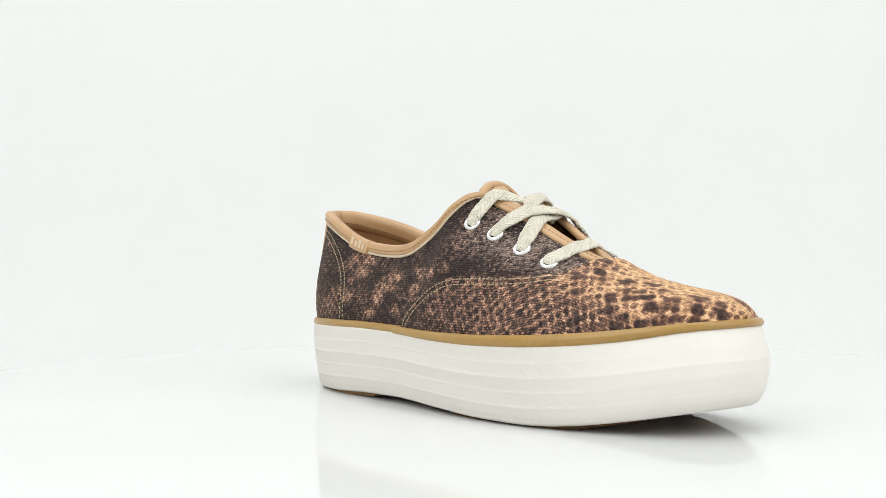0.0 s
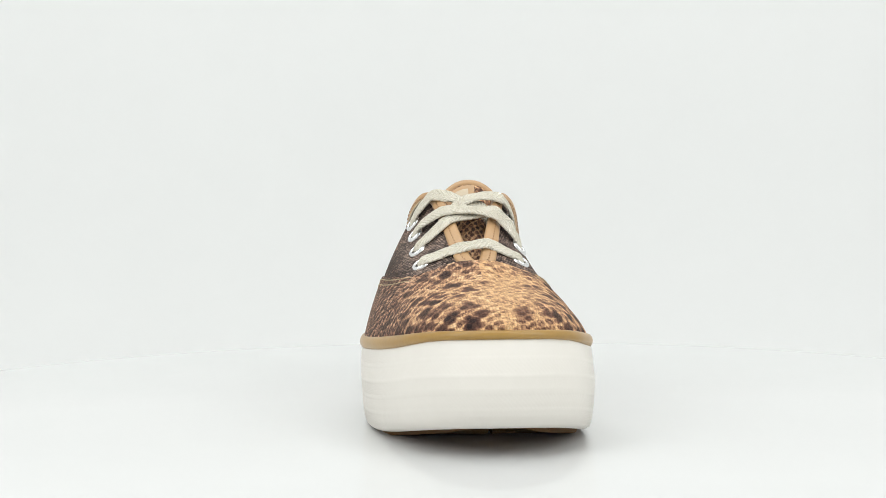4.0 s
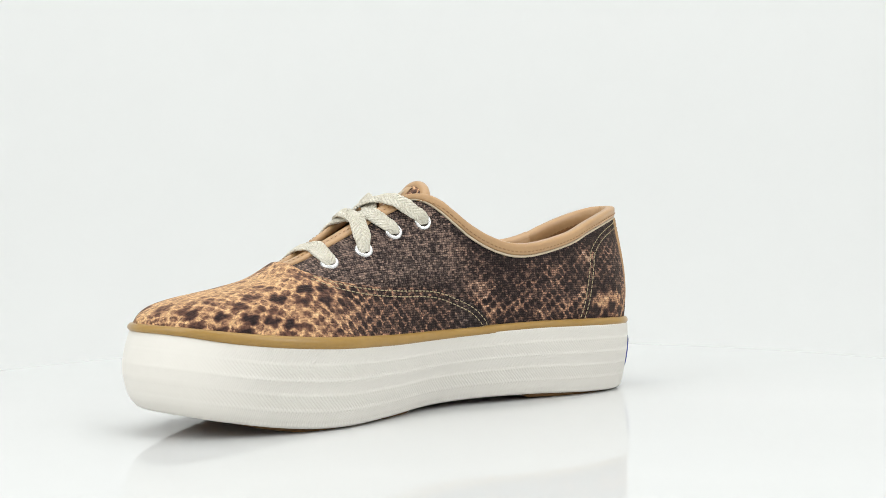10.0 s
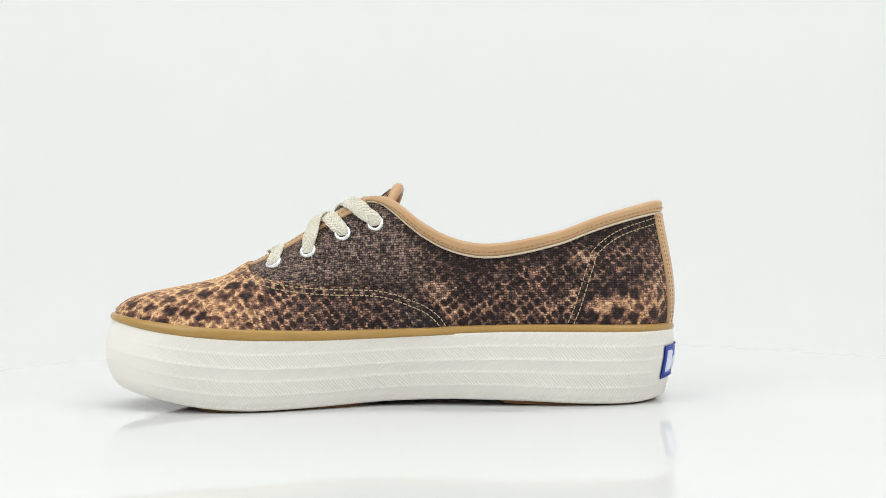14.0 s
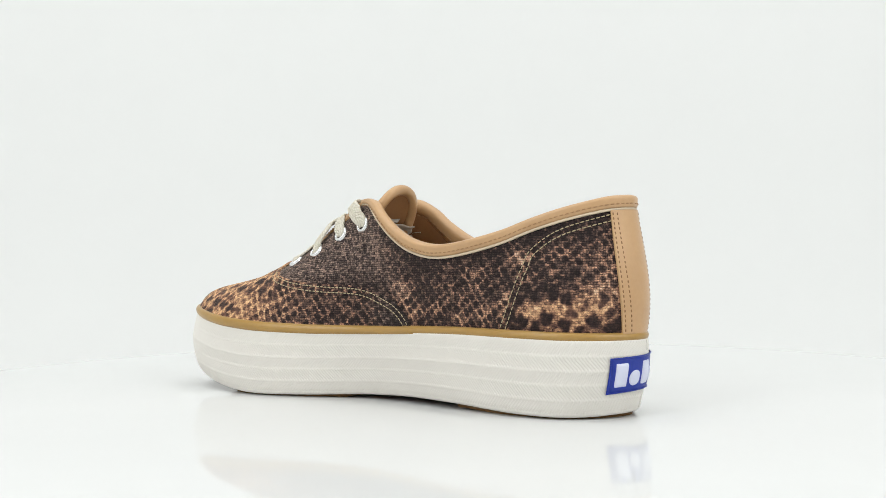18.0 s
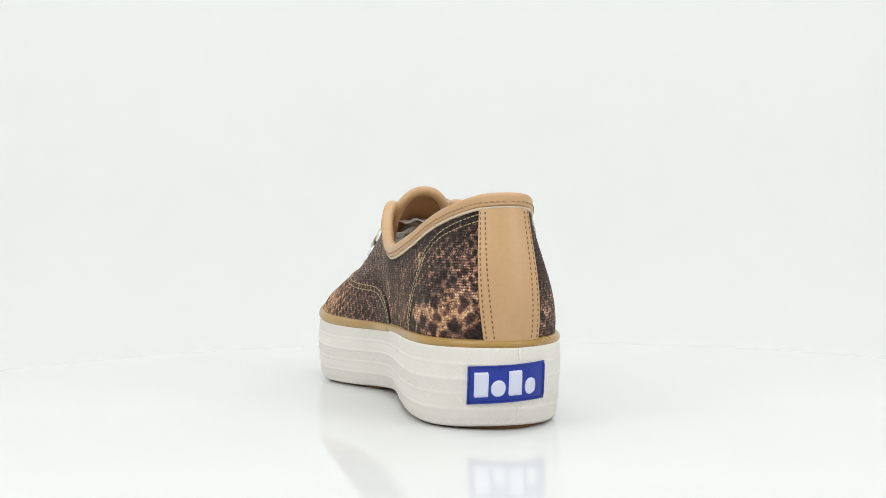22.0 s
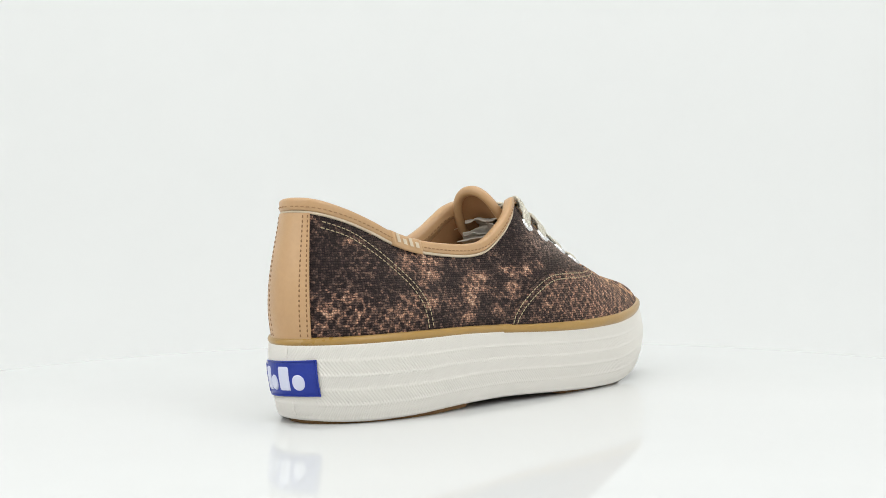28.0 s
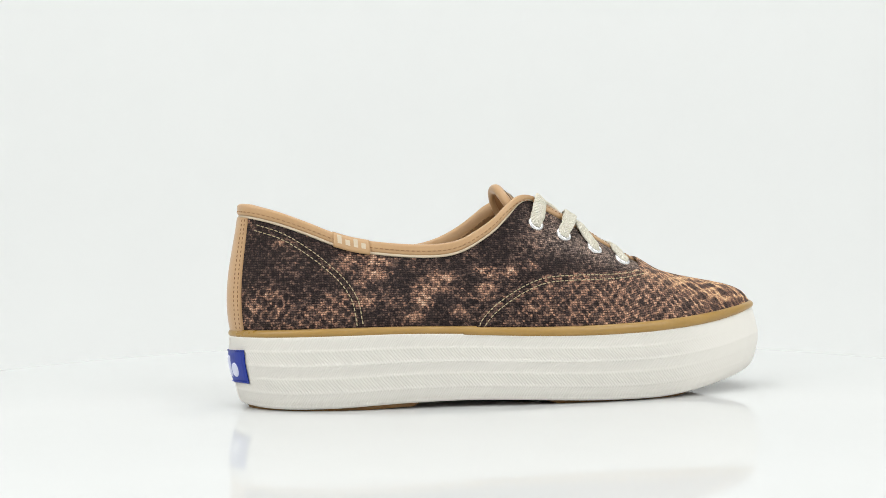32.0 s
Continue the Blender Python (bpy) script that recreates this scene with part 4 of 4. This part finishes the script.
def build_laces(shoe):
    up = np.array([0.42, 0.0, 0.9])

    def climb(side, eye, f1, lift):
        """From inside an eyelet over the cloth to the facing's edge."""
        f, v = eye
        way = [on(side, f, v - 0.035, -0.0030), on(side, f, v - 0.012, -0.0002), on(side, f + (f1 - f) * 0.08, v + 0.03, 0.0012)]
        return way + [on(side, f + (f1 - f) * k, v + (0.97 - v) * k, d) for k, d in ((0.35, lift * 0.9), (0.7, lift + 0.0003), (1.0, lift + 0.0008))]

    def lace(first, last, rise, label, tail=()):
        way = list(first)
        if last:
            way.append(((first[-1][0] + last[-1][0]) / 2 + np.array([0.0015, 0, rise]), up))
        way += [(np.array(q), up) for q in tail] + last[::-1]
        ribbon("lace", [p for p, _ in way], [k for _, k in way], 0.0074, 0.0016, MAT["lace"], shoe, label, count=110, taper=0.25)

    low, high = 0.0013, 0.0027
    # the straight bar at the throat
    lace(climb(OUTER, EYES_OUT[3], 0.676, 0.0009), climb(INNER, EYES_IN[3], 0.679, 0.0009), 0.0004, "cream woven cotton lace, straight across the throat")
    # the lower crossing
    lace(climb(OUTER, EYES_OUT[2], 0.607, low), climb(INNER, EYES_IN[1], 0.590, low), 0.0004, "cream woven cotton lace crossing under another")
    lace(climb(INNER, EYES_IN[2], 0.612, high), climb(OUTER, EYES_OUT[1], 0.588, high), 0.0018, "cream woven cotton lace crossing over another")
    # the upper pair, their ends tucked in
    lace(climb(OUTER, EYES_OUT[0], 0.532, low + 0.0012), [], 0, "cream woven cotton lace with its end tucked in", [(0.0500, 0.0035, 0.0930), (0.0535, 0.0115, 0.0900), (0.0560, 0.0160, 0.0830)])
    lace(climb(INNER, EYES_IN[0], 0.548, low + 0.0010), [], 0, "cream woven cotton lace with its end tucked in", [(0.0510, 0.0105, 0.0945), (0.0545, 0.0035, 0.0918), (0.0585, -0.0010, 0.0850)])


def tongue_at(s, c, d):
    line = np.array([(0.102, 0.0560), (0.085, 0.0640), (0.070, 0.0725), (0.055, 0.0815), (0.045, 0.0880), (0.036, 0.0942), (0.030, 0.0996), (0.0262, 0.1025)])
    k = smooth_curve(line, 80)
    t = np.gradient(k, axis=0)
    t /= np.linalg.norm(t, axis=1, keepdims=True)
    g = np.linspace(0, 1, 80)
    s, c = np.broadcast_arrays(s, c)
    s = s * (1 - 0.13 * np.abs(c) ** 5)
    half = np.interp(s, (0, 0.5, 0.7, 0.85, 1), (0.010, 0.0115, 0.0128, 0.0150, 0.0172))
    drop = np.interp(s, (0, 0.6, 1), (0.004, 0.010, 0.015))
    x, z = np.interp(s, g, k[:, 0]), np.interp(s, g, k[:, 1])
    nx, nz = -np.interp(s, g, t[:, 1]), np.interp(s, g, t[:, 0])
    nx, nz = -nx, -nz
    arch = np.abs(c) ** 2.2
    p = np.stack([x + nx * d + 0.004 * arch * s - 0.0, 0.0078 + c * half, z + nz * d - drop * arch], -1)
    return p


def build_tongue(shoe):
    s, c = np.linspace(0, 1, 90)[:, None], np.linspace(-1, 1, 61)[None, :]
    v = tongue_at(s, c, 0.0)
    uv = np.stack(np.broadcast_arrays(s * 0.09 + 0.7, c * 0.022), -1)
    ob = link_mesh("tongue", v.reshape(-1, 3), grid_faces(90, 61, flip=True), MAT["print"], shoe, uvs=uv.reshape(-1, 2), label="snakeskin-print canvas tongue")
    print_layer(ob, np.tile((0.85, 0.05, 0.72, 0.7), (90 * 61, 1)))
    # the darker lining colour here stands in for shade inside the shoe
    v = tongue_at(s, c, -0.0035)
    link_mesh("tongue_lining", v.reshape(-1, 3), grid_faces(90, 61), MAT["lining"], shoe, label="tan leather tongue lining")
    # rolled edge round the tip
    edge = [(q, -1.0) for q in np.linspace(0.80, 0.97, 24)] + [(1.0, q) for q in np.linspace(-0.97, 0.97, 40)] + [(q, 1.0) for q in np.linspace(0.97, 0.80, 24)]
    e = np.array(edge)
    mid = tongue_at(e[:, 0], e[:, 1], -0.0017)
    t = np.gradient(mid, axis=0)
    t /= np.linalg.norm(t, axis=1, keepdims=True)
    n = tongue_at(e[:, 0], e[:, 1], 0.002) - tongue_at(e[:, 0], e[:, 1], -0.002)
    n /= np.linalg.norm(n, axis=1, keepdims=True)
    w = np.cross(t, n)
    rings = []
    for j in range(12):
        a = 2 * math.pi * j / 12
        rings.append(mid + w * 0.0028 * math.cos(a) + n * 0.0026 * math.sin(a))
    link_mesh("tongue_binding", np.stack(rings, 1).reshape(-1, 3), grid_faces(len(e), 12, close_m=True), MAT["leather"], shoe, label="rolled tan leather tongue edge")
    s, c = np.linspace(0.74, 0.965, 24)[:, None], np.linspace(-0.62, 0.16, 28)[None, :]
    patch = link_mesh("tongue_label", tongue_at(s, c, 0.0005).reshape(-1, 3), grid_faces(24, 28, flip=True), MAT["leather"], shoe, label="tan leather label with a white print")
    s, c = np.linspace(0.76, 0.93, 16)[:, None], np.linspace(-0.46, -0.02, 16)[None, :]
    link_mesh("label_print", tongue_at(s, c, 0.0009).reshape(-1, 3), grid_faces(16, 16, flip=True), MAT["pale_edge"], patch, label="cream rectangle")


def build_inside(shoe):
    loop = grow(OUTLINE, -0.006)[::8]
    mid = np.c_[np.clip(loop[:, 0], -0.07, 0.11), np.interp(loop[:, 0], (HEEL[0], TOE[0]), (HEEL[1], TOE[1]))]
    rings = [np.c_[mid + (loop - mid) * k, soft_interp(loop[:, 0], WELT_X, WELT_TOP) + 0.002] for k in (1.0, 0.6, 0.02)]
    link_mesh("insole", np.stack(rings).reshape(-1, 3), grid_faces(3, len(loop), close_m=True, flip=True), MAT["leather"], shoe, label="tan insole")
    # crumpled paper in the forefoot: thin curled scraps, pressed together
    bm = bmesh.new()
    n, m = 22, 16
    scraps = (((0.0385, 0.0060, 0.0838), 0.013, 0.0058, 12, 25, 3), ((0.0360, 0.0020, 0.0790), 0.010, 0.0060, -20, 70, 11), ((0.0375, 0.0115, 0.0775), 0.009, 0.0055, 35, 110, 29),
              ((0.0395, 0.0065, 0.0730), 0.015, 0.0080, 5, 60, 41), ((0.0330, -0.0020, 0.0765), 0.0050, 0.0022, -50, 20, 53), ((0.0345, 0.0080, 0.0740), 0.011, 0.0050, 25, 40, 61),
              ((0.0400, 0.0040, 0.0675), 0.017, 0.0110, 0, 80, 71))
    for centre, length, width, tilt, lean, seed in scraps:
        turn = Euler((radians(lean), radians(tilt * 0.4), radians(90 + tilt))).to_matrix()
        grid = []
        for i in range(n):
            for j in range(m):
                u, w = 2 * i / (n - 1) - 1, 2 * j / (m - 1) - 1
                where = Vector((u * 1.1 + seed, w * 0.9, seed * 0.7))
                curl = 0.55 * (1 - w * w) + 0.35 * noise.noise(where * 1.3) + 0.16 * noise.noise(where * 3.1)
                ragged = 1 + 0.22 * noise.noise(where * 2.2 + Vector((0, 0, 5)))
                grid.append(bm.verts.new(Vector(centre) + turn @ Vector((u * length * ragged, w * width * ragged, curl * width))))
        for i in range(n - 1):
            for j in range(m - 1):
                face = bm.faces.new((grid[i * m + j], grid[(i + 1) * m + j], grid[(i + 1) * m + j + 1], grid[i * m + j + 1]))
                face.smooth = True
    me = bpy.data.meshes.new("paper_stuffing")
    bm.to_mesh(me), bm.free()
    me.materials.append(MAT["tissue"])
    ob = new("paper_stuffing", me)
    ob.parent = shoe
    ob["label"] = "crumpled grey tissue paper"
    thick = ob.modifiers.new("thickness", "SOLIDIFY")
    thick.thickness = 0.0005


def heel_point(y, w, d):
    """A point of the sole's side at the heel: y across, w up the wall, d proud of it."""
    out = sole_wall(w, plain=True)
    back = np.where(OUTLINE[:, 0] < -0.07)[0]
    back = back[np.argsort(out[back, 1])]
    n = grow(OUTLINE, 1.0) - OUTLINE
    pick = lambda a: np.array([np.interp(y, out[back, 1], a[back, k]) for k in range(a.shape[1])])
    return pick(out) + np.r_[pick(n), 0] * d


def heel_slab(name, y0, y1, w0, w1, d0, d1, mat, parent, label, n=16, m=8, disc=False):
    """A slab that follows the heel, put on a little askew; as a disc, its corners are drawn in."""
    verts = []
    for i in range(n + 1):
        for j in range(m + 1):
            a, b = i / n, j / m
            e = min(a, 1 - a) * n, min(b, 1 - b) * m
            rim = 0.0 if min(e) == 0 else 1.0
            if disc:
                p, q = 2 * a - 1, 2 * b - 1
                a, b = 0.5 + 0.5 * p * math.sqrt(1 - q * q / 2), 0.5 + 0.5 * q * math.sqrt(1 - p * p / 2)
            across = y0 + (y1 - y0) * a
            verts.append(heel_point(across, w0 + (w1 - w0) * b - (across - 0.0024) * 1.5, d0 + (d1 - d0) * rim))
    return link_mesh(name, verts, grid_faces(n + 1, m + 1, flip=True), mat, parent, smooth=False, label=label)


def build_heel_label(shoe):
    y0, y1, w0, w1 = 0.0180, -0.0132, 0.312, 0.788
    lab = heel_slab("heel_label", y0, y1, w0, w1, 0.0006, 0.0010, MAT["blue"], shoe, "royal blue rubber label on the heel")
    for a, b, c, d in ((y0, y1, w1 - 0.022, w1), (y0, y1, w0, w0 + 0.022), (y0, y0 - 0.0007, w0, w1), (y1 + 0.0007, y1, w0, w1)):
        heel_slab("label_rim", a, b, c, d, 0.0009, 0.0014, MAT["blue"], lab, "", n=16 if abs(a - b) > 0.01 else 2, m=8 if d - c > 0.1 else 2)
    for c, d in ((0.83, 0.985), (0.03, 0.255)):
        heel_slab("sole_seam", -0.0010, -0.0018, c, d, 0.0001, 0.0006, MAT["rubber"], shoe, "moulded seam down the heel of the sole", n=4, m=6)
    # the maker's white marks as plain blocks
    for a, b, d, disc in ((0.0157, 0.0104, 0.715, False), (0.0097, 0.0041, 0.605, True), (0.0032, -0.0023, 0.715, False), (-0.0033, -0.0085, 0.605, True)):
        heel_slab("label_mark", a, b, 0.390, d, 0.0009, 0.0014, MAT["white_print"], lab, "raised white disc" if disc else "raised white block", n=10, m=10, disc=disc)


def build_tag(shoe):
    f = np.linspace(OUTER.foot(-0.0605), OUTER.foot(-0.0435), 16)
    prof = [(0.0066, 0.0012), (0.0065, 0.0021), (0.0050, 0.0025), (0.003, 0.0026), (0.0004, 0.0027), (-0.0012, 0.0022), (-0.0022, 0.0004), (-0.0022, -0.0014), (-0.0012, -0.0034), (0.003, -0.0044)]
    prof = [(d + 0.0016, o) for d, o in prof]
    shell = band(OUTER, f, prof)
    k = len(prof)
    sides = [tuple(q) for q in grid_faces(16, k)] + [tuple(range(k)), tuple(range(15 * k, 16 * k))[::-1]]
    tag = link_mesh("collar_tag", shell.reshape(-1, 3), sides, MAT["leather"], shoe, label="folded tan tag on the collar")
    for k, (x0, x1, hi) in enumerate(((-0.0588, -0.0568, 0.0012), (-0.0551, -0.0529, 0.0028), (-0.0512, -0.0492, 0.0012), (-0.0476, -0.0455, 0.0028))):
        g = np.linspace(OUTER.foot(x0), OUTER.foot(x1), 4)
        link_mesh("tag_mark", band(OUTER, g, [(0.0060, 0.0029), (0.0042, 0.0030), (hi, 0.0030)]).reshape(-1, 3), grid_faces(4, 3), MAT["pale_edge"], tag, label="pale embroidered bar")


def build_shoe():
    shoe = new("platform_sneaker")
    tagged(shoe, "snakeskin-print canvas platform sneaker with tan trim and cream laces", "shoe")
    for make in (build_sole, build_foxing, build_upper, build_edging, build_eyelets, build_laces, build_tongue, build_inside, build_heel_label, build_tag, build_stitches):
        make(shoe)
    return shoe


turntable = build_setting()
sneaker = build_shoe()


def motions():
    """The table turns evenly and carries the shoe."""
    walk(turntable, [(float(t), pose(0, 0, 0, 0, 0, heading(t))) for t in range(33)])
    walk(sneaker, [(float(t), pose(0, 0, LIFT, 0, 0, heading(t))) for t in range(33)])


motions()
